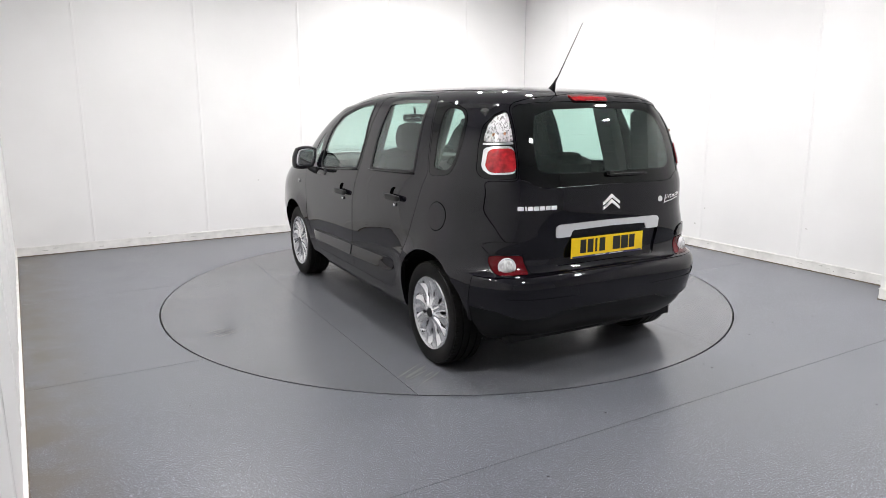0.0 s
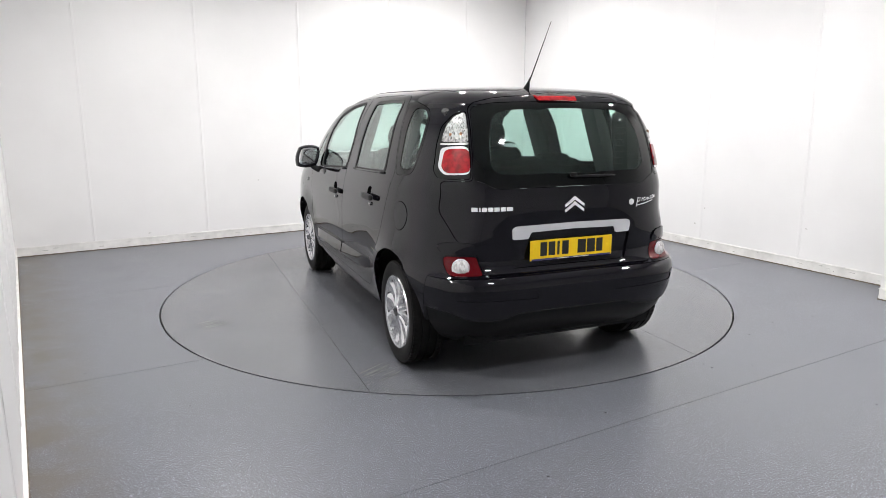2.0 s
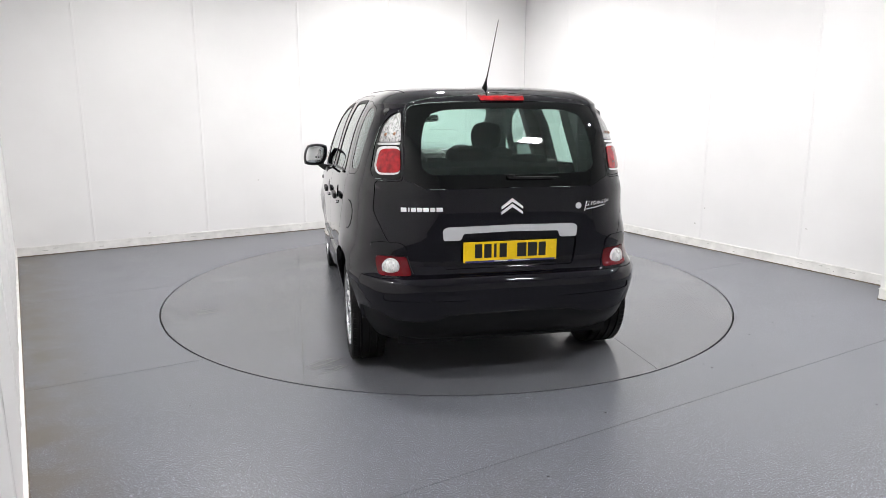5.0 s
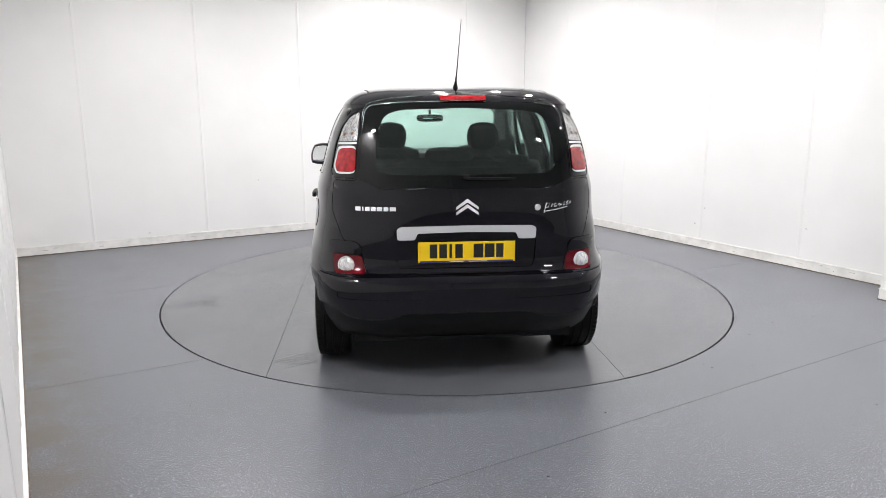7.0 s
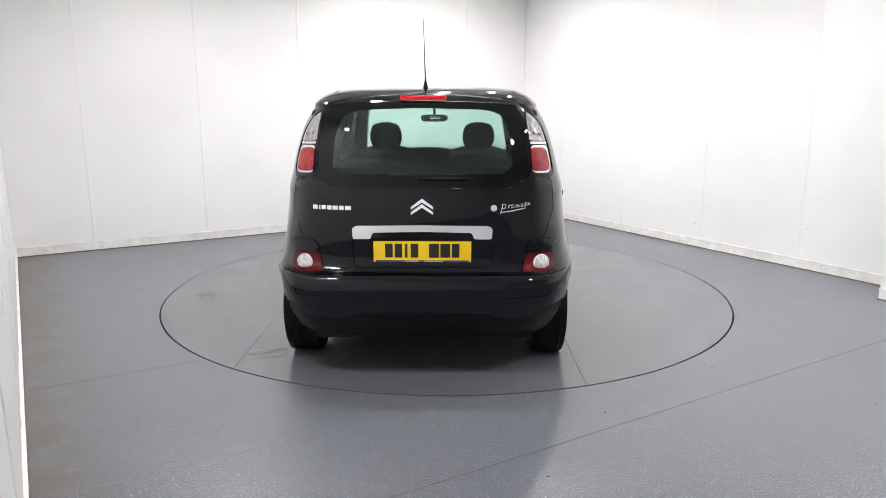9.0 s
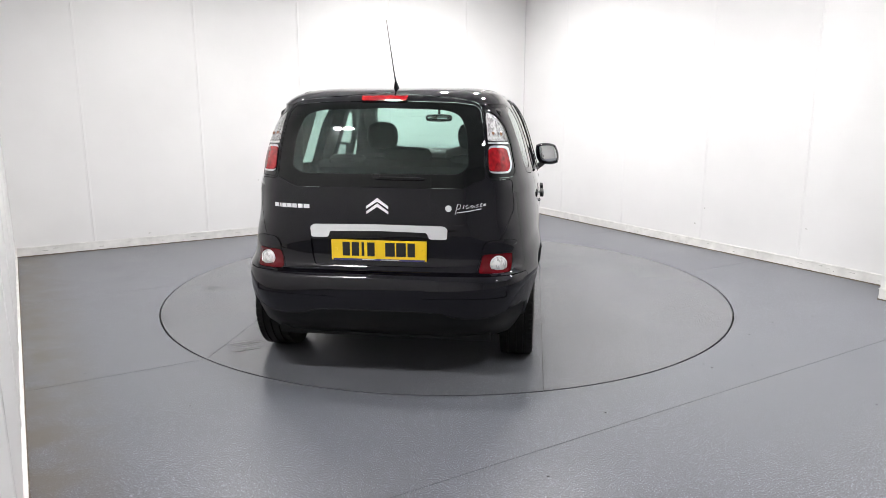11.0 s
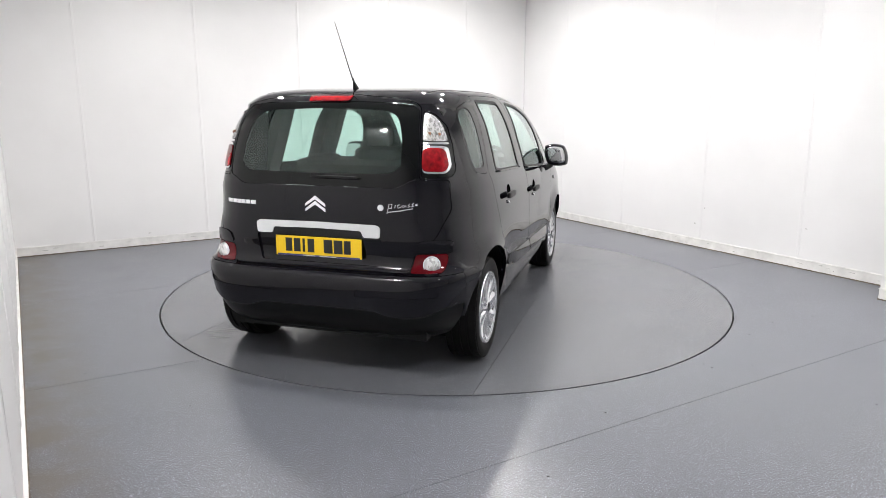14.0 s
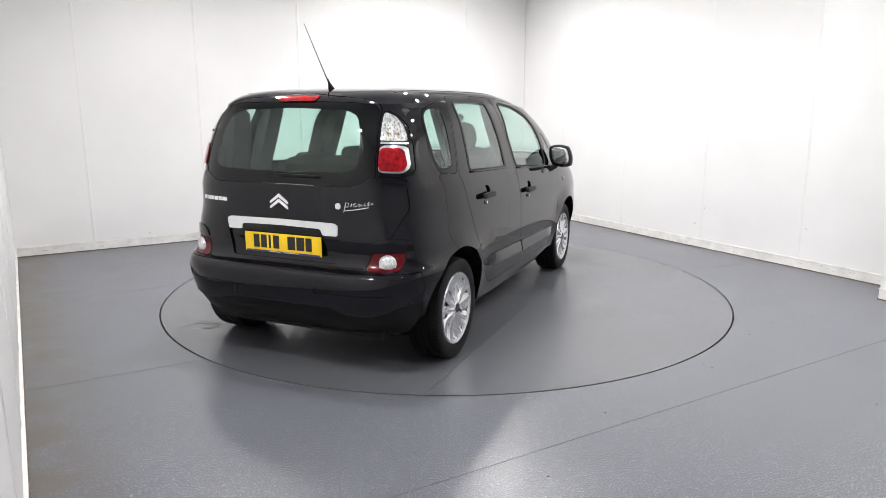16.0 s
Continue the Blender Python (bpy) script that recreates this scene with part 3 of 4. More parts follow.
LAMP_BAND = [(0.571, 1.297), (0.674, 1.291), (0.670, 1.302), (0.569, 1.308)]
LAMP_RED = [(0.581, 1.158), (0.680, 1.150), (0.690, 1.182), (0.666, 1.273), (0.574, 1.279)]
LAMP_CLEAR = [(0.568, 1.312), (0.668, 1.306), (0.655, 1.345), (0.632, 1.395), (0.597, 1.438), (0.557, 1.459), (0.551, 1.452)]
LAMP_LO = [(0.532, 0.622), (0.705, 0.622), (0.715, 0.68), (0.711, 0.722), (0.556, 0.722)]
LAMP_CAP = [(0.550, 0.728), (0.715, 0.728), (0.740, 0.775), (0.70, 0.795), (0.60, 0.795), (0.568, 0.780)]
RECESS = [(0.0, 0.645), (0.36, 0.645), (0.375, 0.69), (0.375, 0.80), (0.0, 0.835)]
SKIRT = [(0.0, 0.05), (0.9, 0.05), (0.9, 0.46), (0.706, 0.428), (0.582, 0.384), (0.421, 0.384), (0.341, 0.412), (0.0, 0.412)]
GROOVE = [(0.235, 0.488), (0.69, 0.50), (0.69, 0.538), (0.25, 0.530)]


def both_sides(half):
    """A rear-view outline completed by its mirror image."""
    return [tuple(p) for p in half] + [(-x, z) for x, z in reversed(half) if abs(x) > 1e-6]


def wheel(parent, y, side):
    w = part("wheel", lathe([(-0.09, 0.19), (-0.095, 0.235), (-0.10, 0.27), (-0.094, 0.292), (-0.075, 0.303), (-0.052, 0.305), (-0.05, 0.298), (-0.042, 0.298), (-0.04, 0.3055), (-0.004, 0.3055), (-0.003, 0.298), (0.005, 0.298), (0.006, 0.3055), (0.04, 0.3055), (0.042, 0.298), (0.05, 0.298), (0.052, 0.305),
                             (0.075, 0.303), (0.094, 0.292), (0.10, 0.27), (0.095, 0.235), (0.09, 0.218), (0.08, 0.19)], 72, closed=True), M_RUBBER, parent, "black rubber tyre with a silver multi-spoke wheel cover")
    rim = lathe([(0.090, 0.219), (0.097, 0.215), (0.092, 0.200), (0.075, 0.196), (0.0, 0.192), (-0.08, 0.200), (-0.08, 0.196), (0.0, 0.186), (0.07, 0.188)], 64, closed=True)
    part("rim", rim, M_ALLOY, w)
    part("brake_disc", lathe([(0.0, 0.0), (0.0, 0.186), (-0.012, 0.186), (-0.012, 0.0)], 48), M_DARKMET, w)
    # one-piece cover: ten creased petals with a narrow slot between each pair
    bm = bmesh.new()
    petals, per, steps = 10, 20, 24
    rows = []
    for i in range(steps + 1):
        r = 0.034 + (0.214 - 0.034) * i / steps
        u = i / steps
        row = []
        for k in range(petals * per):
            q = (k / per) % 1.0
            tri = 1 - abs(2 * q - 1)
            fine = 1 - abs(2 * ((2 * q) % 1.0) - 1)
            lift = math.sin(math.pi * min(1.0, u * 1.04)) ** 0.6
            x = 0.094 - 0.010 * math.sin(math.pi * u) + lift * (0.020 * (tri - 1) + 0.015 * (fine - 0.5) * (0.3 + 0.7 * u))
            a = 2 * math.pi * (k + 3.5 * math.sin(math.pi * u)) / (petals * per)
            row.append(bm.verts.new((x, r * math.sin(a), r * math.cos(a))))
        rows.append(row)
    n = petals * per
    for i in range(steps):
        um = (i + 0.5) / steps
        slot = 0.14 * math.sin(math.pi * (um - 0.22) / 0.46) if 0.22 < um < 0.68 else 0.0
        for k in range(n):
            q = ((k + 0.5) / per) % 1.0
            if min(q, 1 - q) < slot:
                continue
            bm.faces.new((rows[i][k], rows[i][(k + 1) % n], rows[i + 1][(k + 1) % n], rows[i + 1][k]))
    bmesh.ops.delete(bm, geom=[v for v in bm.verts if not v.link_faces], context="VERTS")
    ext = bmesh.ops.extrude_face_region(bm, geom=list(bm.faces))
    bmesh.ops.translate(bm, vec=(-0.006, 0, 0), verts=[g for g in ext["geom"] if isinstance(g, bmesh.types.BMVert)])
    bmesh.ops.recalc_face_normals(bm, faces=bm.faces)
    part("wheel_cover", bm, M_ALLOY, w, "silver ten-petal wheel cover", angle=14)
    part("hub_cap", lathe([(0.07, 0.045), (0.09, 0.042), (0.096, 0.034), (0.097, 0.0)], 32), M_ALLOY, w)
    tread = bmesh.new()
    for k in range(64):
        for x in (-0.072, 0.072):
            m = Matrix.Rotation(2 * math.pi * (k + (0.5 if x > 0 else 0)) / 64, 4, "X")
            box(tread, (x, 0.0, 0.2998), (0.034, 0.021, 0.008), m)
    tagged(part("tread", tread, M_RUBBER, w, smooth=False), kind="stuff")
    part("hub_badge", lathe([(0.096, 0.027), (0.0995, 0.026), (0.100, 0.0)], 24), M_GLOSS, w)
    w.matrix_basis = Matrix.Translation((side * 0.735, y, WHEEL_Z)) @ (Matrix.Rotation(math.pi, 4, "Z") if side < 0 else Matrix.Identity(4))
    return w


X0, X1 = 0.30, 1.3


def ellipse(cy, cz, ry, rz, n=28):
    return [(cy + ry * math.cos(2 * math.pi * k / n), cz + rz * math.sin(2 * math.pi * k / n)) for k in range(n)]


def side_of_body(y, z):
    """The half width of the skin at a place on the side."""
    yr, yf, w, nr, nf = ring_at(z)
    y0 = max(-0.35, min(0.0, (yr + yf) / 2)) if z < 1.5 else (yr + yf) / 2
    n, u = (nr, (y0 - y) / (y0 - yr)) if y < y0 else (nf, (y - y0) / (yf - y0))
    return w * max(0.0, 1 - abs(u) ** n) ** (1 / n) + bulge(y, z)


def rear_of_body(x, z):
    yr, yf, w, nr, nf = ring_at(z)
    y0 = max(-0.35, min(0.0, (yr + yf) / 2)) if z < 1.5 else (yr + yf) / 2
    return y0 - (y0 - yr) * max(0.0, 1 - abs(x / w) ** nr) ** (1 / nr)


def bar_on_rear(x0, x1, z0, z1, lift, slant=0.0, n=5):
    """A thin raised bar that follows the tailgate."""
    bm = bmesh.new()
    front, back = [], []
    for k in range(n):
        x = x0 + (x1 - x0) * k / (n - 1)
        for z in (z0, z1):
            xs = x + slant * (z - z0)
            y = rear_of_body(xs, z)
            front.append(bm.verts.new((xs, y - lift, z)))
            back.append(bm.verts.new((xs, y + 0.002, z)))
    for k in range(n - 1):
        a, b, c, d = 2 * k, 2 * k + 1, 2 * k + 3, 2 * k + 2
        bm.faces.new((front[a], front[b], front[c], front[d]))
        bm.faces.new((back[d], back[c], back[b], back[a]))
        bm.faces.new((front[b], back[b], back[c], front[c]))
        bm.faces.new((front[a], front[d], back[d], back[a]))
    bm.faces.new((front[0], back[0], back[1], front[1]))
    bm.faces.new((front[-2], front[-1], back[-1], back[-2]))
    bmesh.ops.recalc_face_normals(bm, faces=bm.faces)
    return bm


def stroke_on_rear(points, width, lift):
    """A script-like stroke along (x, z) points."""
    return tube([(x, rear_of_body(x, z) - lift, z) for x, z in points], width / 2, 6)


def pad(bm, center, size, tilt=0.0, puff=0.25):
    """A cushion: a rounded box."""
    b = bmesh.new()
    bmesh.ops.create_cube(b, size=1.0)
    bmesh.ops.subdivide_edges(b, edges=b.edges, cuts=5, use_grid_fill=True)
    for v in b.verts:
        p = v.co * 2
        q = Vector((p.x * math.sqrt(max(0, 1 - p.y ** 2 / 2 - p.z ** 2 / 2 + p.y ** 2 * p.z ** 2 / 3)),
                    p.y * math.sqrt(max(0, 1 - p.z ** 2 / 2 - p.x ** 2 / 2 + p.z ** 2 * p.x ** 2 / 3)),
                    p.z * math.sqrt(max(0, 1 - p.x ** 2 / 2 - p.y ** 2 / 2 + p.x ** 2 * p.y ** 2 / 3))))
        v.co = p.lerp(q, puff) / 2 * 1.05
    bmesh.ops.scale(b, vec=size, verts=b.verts)
    bmesh.ops.rotate(b, cent=(0, 0, 0), matrix=Matrix.Rotation(tilt, 3, "X"), verts=b.verts)
    bmesh.ops.translate(b, vec=center, verts=b.verts)
    if bm is None:
        return b
    return merged(bm, b)


def car_interior(car):
    for x in (-0.355, 0.355):
        seat = part("front_seat", pad(None, (x, 0.12, 0.56), (0.50, 0.54, 0.20), 0.12, 0.4), M_SEAT, car, "dark grey cloth front seat")
        part("backrest", pad(None, (x, -0.19, 0.86), (0.48, 0.17, 0.66), 0.24, 0.45), M_SEAT, seat)
        part("headrest", pad(None, (x, -0.30, 1.265), (0.235, 0.11, 0.21), 0.15, 0.75), M_SEAT, seat)
        for dx in (-0.06, 0.06):
            part("headrest_post", tube([(x + dx, -0.27, 1.08), (x + dx, -0.295, 1.20)], 0.006), M_CHROME, seat)
    bench = part("rear_bench", pad(None, (0, -0.72, 0.55), (1.25, 0.50, 0.18), 0.1, 0.3), M_SEAT, car, "dark grey cloth rear bench seat")
    part("backrest", pad(None, (0, -1.08, 0.86), (1.24, 0.16, 0.60), 0.3, 0.3), M_SEAT, bench)
    for x in (-0.40, 0.0, 0.40):
        part("headrest", pad(None, (x, -1.16, 1.175 if x == 0 else 1.125), (0.30 if x == 0 else 0.25, 0.09, 0.11), 0.2, 0.6), M_SEAT, bench)
    part("parcel_shelf", box_bm((0, -1.62, 1.02), (1.22, 0.72, 0.025), None, 0.008), M_TRIM, car, "dark trim parcel shelf")
    dash = part("dashboard", pad(None, (0, 0.78, 0.90), (1.36, 0.50, 0.34), 0.0, 0.4), M_TRIM, car)
    part("binnacle", pad(None, (0, 0.66, 1.07), (0.50, 0.20, 0.06), 0.15, 0.6), M_TRIM, dash)
    ring = lathe([(0.016 * math.cos(a), 0.182 + 0.016 * math.sin(a)) for a in [k * math.pi / 5 for k in range(10)]], 40, "Z", True)
    bmesh.ops.rotate(ring, cent=(0, 0, 0), matrix=Matrix.Rotation(radians(62), 3, "X"), verts=ring.verts)
    bmesh.ops.translate(ring, vec=(0.355, 0.42, 0.98), verts=ring.verts)
    wheel_ = part("steering_wheel", ring, M_TRIM, car)
    part("steering_boss", pad(None, (0.355, 0.44, 0.97), (0.34, 0.05, 0.10), 0.5, 0.5), M_TRIM, wheel_)
    mir = part("interior_mirror", pad(None, (0.0, 0.34, 1.395), (0.22, 0.035, 0.065), 0.0, 0.45), M_PLASTIC, car, "black interior rear-view mirror")
    part("mirror_glass", box_bm((0.0, 0.319, 1.395), (0.19, 0.003, 0.048), None, 0.001), M_MIRROR, mir)
    part("mirror_stalk", tube([(0, 0.345, 1.42), (0, 0.36, 1.49)], 0.012), M_PLASTIC, mir)
    pan = [(-0.60, -1.98), (0.60, -1.98), (0.60, -1.12), (0.715, -1.10), (0.715, 0.66), (0.60, 0.68), (0.60, 1.70), (-0.60, 1.70), (-0.60, 0.68), (-0.715, 0.66), (-0.715, -1.10), (-0.60, -1.12)]
    part("floor_pan", prism(pan, "Z", 0.225, 0.275), M_PLASTIC, car, "dark underbody", smooth=False)
    for s in (-1, 1):
        for wy in WHEEL_Y:
            bm = bmesh.new()
            prev = None
            for k in range(25):
                a = math.pi * (k / 24 * 1.16 - 0.08)
                cy, cz = wy + 0.374 * math.cos(a), WHEEL_Z + 0.012 + 0.374 * math.sin(a)
                cur = [bm.verts.new((s * 0.56, cy, cz)), bm.verts.new((s * (side_of_body(cy, max(cz, 0.24)) - 0.022), cy, cz))]
                if prev:
                    bm.faces.new((prev[0], prev[1], cur[1], cur[0]))
                prev = cur
            bmesh.ops.solidify(bm, geom=list(bm.faces), thickness=0.004)
            part("wheel_well", merged(bm, prism([(a, b) for a, b in ellipse(wy, WHEEL_Z + 0.012, 0.376, 0.376, 40) if b > 0.27], "X", s * 0.55, s * 0.56)), M_PLASTIC, car, "black wheel arch liner")
        part("pillar_trim", pad(None, (s * 0.585, -1.70, 1.27), (0.09, 0.16, 0.42), -0.12, 0.4), M_TRIM, car)
        for py, wide in ((-0.45, 0.12), (-1.28, 0.15)):
            b = pad(None, (s * 0.688, py, 1.27), (0.085, wide, 0.52), 0.0, 0.3)
            for v in b.verts:
                v.co.x -= s * 0.33 * (v.co.z - 1.27)
            part("pillar_trim", b, M_TRIMLIGHT if py < -1 else M_TRIM, car)
        part("trunk_side", box_bm((s * 0.62, -1.55, 0.78), (0.08, 0.40, 0.46), None, 0.03), M_TRIM, car)
    part("axle_beam", box_bm((0, -1.49, 0.27), (1.2, 0.14, 0.10), None, 0.02), M_DARKMET, car)
    part("silencer", pad(None, (0.25, -1.80, 0.335), (0.48, 0.20, 0.13), 0.0, 0.5), M_DARKMET, car, "dark steel exhaust silencer")
    part("exhaust_pipe", tube([(0.42, -1.85, 0.28), (0.44, -1.93, 0.28), (0.445, -1.97, 0.275)], 0.022), M_DARKMET, car)


def car_mirror(car, s):
    """A door mirror on its arm."""
    cx, cy, cz = s * 0.928, 0.51, 1.085
    b = pad(None, (cx, cy, cz), (0.188, 0.12, 0.178), 0.0, 0.62)
    for v in b.verts:
        v.co.x -= s * 0.03 * (v.co.z - cz) / 0.165
        if v.co.y > cy:
            v.co.x += (cx - v.co.x) * 0.35
            v.co.z += (cz - v.co.z) * 0.25
    m = part("door_mirror", b, M_PAINT, car, "gloss black door mirror")
    g = pad(None, (cx + s * 0.004, cy - 0.061, cz + 0.004), (0.142, 0.008, 0.132), 0.0, 0.55)
    for v in g.verts:
        v.co.x -= s * 0.03 * (v.co.z - cz) / 0.165
    part("mirror_glass", g, M_MIRROR, m, "silver mirror glass")
    part("mirror_arm", tube([(s * 0.815, 0.44, 0.975), (s * 0.85, 0.465, 0.978), (s * 0.885, 0.49, 1.000), (s * 0.915, 0.505, 1.045)], 0.026, 10, 0.022), M_PLASTIC, m, "black plastic mirror arm")
    part("mirror_foot", pad(None, (s * 0.832, 0.36, 0.985), (0.045, 0.30, 0.062), 0.0, 0.6), M_PAINT, m)


def car_handle(door, s, y, z):
    x = side_of_body(y, z)
    h = part("handle", pad(None, (s * (x + 0.022), y, z), (0.026, 0.21, 0.036), 0.0, 0.5), M_PLASTIC, door, "black pull handle")
    part("handle_lock", lathe([(0.0, 0.011), (0.018, 0.010), (0.02, 0.0)], 16), M_CHROME, h).matrix_basis = Matrix.Translation((s * (x - 0.004), y - 0.02, z - 0.045)) @ (Matrix.Rotation(math.pi, 4, "Z") if s < 0 else Matrix.Identity(4))


def number_plate(tail):
    """A yellow plate; its characters are plain bars."""
    y = -2.0595
    pl = part("number_plate", box_bm((0, y, 0.7335), (0.52, 0.005, 0.112), None, 0.0018), M_YELLOW, tail, "yellow rear number plate with black characters", smooth=False)
    for x, w in ((-0.178, 0.040), (-0.127, 0.040), (-0.086, 0.014), (-0.042, 0.040), (0.062, 0.052), (0.122, 0.052), (0.177, 0.040)):
        part("character_bar", box_bm((x, y - 0.0032, 0.740), (w, 0.0016, 0.075)), M_INK, pl, smooth=False)
    part("dealer_band", box_bm((0.0, y - 0.0032, 0.683), (0.50, 0.0014, 0.009)), M_BLUE, pl, smooth=False)
    for x, w in ((-0.055, 0.075), (0.06, 0.10)):
        part("print_bar", box_bm((x, y - 0.0046, 0.683), (w, 0.0010, 0.0035)), M_WHITE, pl, smooth=False)
    for x in (-0.232, 0.232):
        part("screw_cap", lathe([(0.0, 0.008), (-0.003, 0.007), (-0.004, 0.0)], 12), M_YELLOW, pl).matrix_basis = Matrix.Translation((x, y - 0.002, 0.738)) @ Matrix.Rotation(math.pi / 2, 4, "Z")


def build_car():
    car = tagged(empty("car"), "black five-door compact people carrier parked on the turntable", "car")
    sm = smooth_outline
    fd, rd = sm(FRONT_DOOR, 0.035), sm(REAR_DOOR, 0.035)
    fg, rg = sm(FRONT_GLASS, 0.03), sm(REAR_GLASS, 0.03)
    qo, qg = sm(QUARTER, 0.05), sm(QUARTER_GLASS, 0.05)
    tg, fr, pn = sm(both_sides(TAILGATE), 0.025), sm(both_sides(FRIT), 0.03), sm(both_sides(PANE), 0.06)
    lh, ll, lc = sm(LAMP_HI, 0.02), sm(LAMP_LO, 0.02), sm(LAMP_CAP, 0.03)
    ws = sm(both_sides([(0.0, 1.07), (0.675, 1.07), (0.66, 1.15), (0.585, 1.42), (0.53, 1.50), (0.42, 1.54), (0.0, 1.558)]), 0.04)
    sk = both_sides(SKIRT)
    base = shell(0.028)
    thin = shell(0.008, 0.002)
    raised = shell(0.010, -0.007)
    veneer = shell(0.005, -0.0025)
    layer = shell(0.012, -0.03)

    def cut(src, outline, axis, lo, hi, op="INTERSECT"):
        return boolean(src.copy(), prism(outline, axis, lo, hi), op)

    def rear(src, outline, deep=-1.55):
        return cut(src, outline, "Y", -2.6, deep)

    def side(src, outline):
        return cut(src, outline, "X", X0, X1)

    # body: the skin less all openings
    tools = []
    for o in (fd, rd, qo):
        p = prism(o, "X", X0, X1)
        tools += [mirrored(p), p]
    for wy in WHEEL_Y:
        p = prism(ellipse(wy, WHEEL_Z + 0.012, 0.368, 0.368, 48), "X", 0.5, X1)
        tools += [mirrored(p), p]
    body = boolean(base.copy(), merged(*tools), "DIFFERENCE")
    body = boolean(body, prism(tg, "Y", -2.6, -1.55), "DIFFERENCE")
    lamp_cut = [prism(lh, "Y", -2.6, -1.60), prism(ll, "Y", -2.6, -1.86)]
    lamp_cut += [mirrored(b) for b in lamp_cut]
    body = boolean(body, merged(*lamp_cut), "DIFFERENCE")
    body = boolean(body, prism(ws, "Y", -0.2, 2.2), "DIFFERENCE")
    body = boolean(body, prism(BUMPER, "X", -1.3, 1.3), "DIFFERENCE")
    fq = sm(FRONT_QUARTER, 0.02)
    p = prism(fq, "X", X0, X1)
    body = boolean(body, merged(mirrored(p), p), "DIFFERENCE")
    cap_groove = boolean(side(layer, ellipse(-1.556, 0.885, 0.083, 0.083)), prism(ellipse(-1.556, 0.885, 0.0795, 0.0795), "X", X0, X1), "DIFFERENCE")
    body = boolean(body, mirrored(cap_groove), "DIFFERENCE")
    cap_groove.free()
    part("body", body, M_PAINT, car, "gloss black painted body shell", angle=28)
    # doors
    pockets = {"front_door": (-0.150, 0.886), "rear_door": (-1.040, 0.945)}
    for name, o, g, rub in (("front_door", fd, fg, RUB_FRONT), ("rear_door", rd, rg, RUB_REAR)):
        d = side(base, shrink(o, 0.0035))
        d = boolean(d, prism(g, "X", X0, X1), "DIFFERENCE")
        py, pz = pockets[name]
        pocket = side(layer, ellipse(py, pz + 0.012, 0.055, 0.042))
        d = boolean(d, pocket, "DIFFERENCE")
        pane = side(thin, shrink(g, 0.002))
        rubs = side(raised, sm(rub, 0.02))
        for v in rubs.verts:
            skin = side_of_body(v.co.y, v.co.z)
            if v.co.x > skin + 0.001:
                ends = max(0.0, min(1.0, (v.co.y + 1.05) / 0.10, (0.605 - v.co.y) / 0.10))
                v.co.x = skin + 0.0005 + (v.co.x - skin + 0.020 * max(0.0, 0.535 - v.co.z) / 0.08) * ends
        seal = boolean(side(veneer, shrink(g, -0.016)), prism(shrink(g, 0.004), "X", X0, X1), "DIFFERENCE")
        for s, bm, pb, rb, sb in ((-1, mirrored(d), mirrored(pane), mirrored(rubs), mirrored(seal)), (1, d, pane, rubs, seal)):
            door = part(name, bm, M_PAINT, car, angle=28)
            w = part("window_pane", pb, M_GLASS, door, "green-tinted side window", angle=28)
            w.visible_shadow = False
            part("window_seal", sb, M_PLASTIC, door, "black window surround", angle=28)
            part("rub_strip", rb, M_PAINT, door, "gloss black rub strip", angle=40)
            ends = ((-0.39, 1.056), (0.33, 1.009)) if name == "front_door" else ((-0.60, 1.074), (-1.255, 1.099))
            belt = [(ends[0][0] + (ends[1][0] - ends[0][0]) * k / 8, ends[0][1] + (ends[1][1] - ends[0][1]) * k / 8) for k in range(9)]
            part("belt_strip", tube([(s * (side_of_body(y, z) + 0.001), y, z) for y, z in belt], 0.007, 8), M_GLOSS, door, "gloss black strip under the window")
            car_handle(door, s, py - 0.015, pz - 0.008)
    q = boolean(side(base, shrink(qo, 0.003)), prism(qg, "X", X0, X1), "DIFFERENCE")
    qp = side(thin, shrink(qg, 0.001))
    for bm, pb in ((mirrored(q), mirrored(qp)), (q, qp)):
        qq = part("quarter_window", bm, M_GLOSS, car, "rear quarter window with a gloss black surround", angle=28)
        w = part("window_pane", pb, M_GLASS, qq, angle=28)
        w.visible_shadow = False
    fp = side(thin, shrink(fq, 0.001))
    for bm in (mirrored(fp), fp):
        w = part("front_quarter_window", bm, M_GLASS, car, "small three-cornered window before the front door", angle=28)
        w.visible_shadow = False
    # rear bumper with its grooves and lower skirt
    bump = cut(base, shrink(BUMPER, 0.003), "X", -1.3, 1.3)
    bump = boolean(bump, prism(sk, "Y", -2.6, -1.0), "DIFFERENCE")
    lamp_cut = prism(ll, "Y", -2.6, -1.86)
    bump = boolean(bump, merged(mirrored(lamp_cut), lamp_cut), "DIFFERENCE")
    crease = shell(0.004, -0.03)
    gr = rear(crease, sm(GROOVE, 0.015))
    crease.free()
    bump = boolean(bump, merged(mirrored(gr), gr), "DIFFERENCE")
    for wy in WHEEL_Y[:1]:
        p = prism(ellipse(wy, WHEEL_Z + 0.012, 0.368, 0.368, 48), "X", 0.5, X1)
        bump = boolean(bump, merged(mirrored(p), p), "DIFFERENCE")
    bumper = part("rear_bumper", bump, M_PAINT, car, "gloss black rear bumper", angle=28)
    inner = shell(0.035, 0.014)
    skirt = boolean(cut(inner, shrink(BUMPER, 0.003), "X", -1.3, 1.3), prism(shrink(sk, -0.006), "Y", -2.6, -1.0), "INTERSECT")
    p = prism(ellipse(WHEEL_Y[0], WHEEL_Z + 0.012, 0.368, 0.368, 48), "X", 0.5, X1)
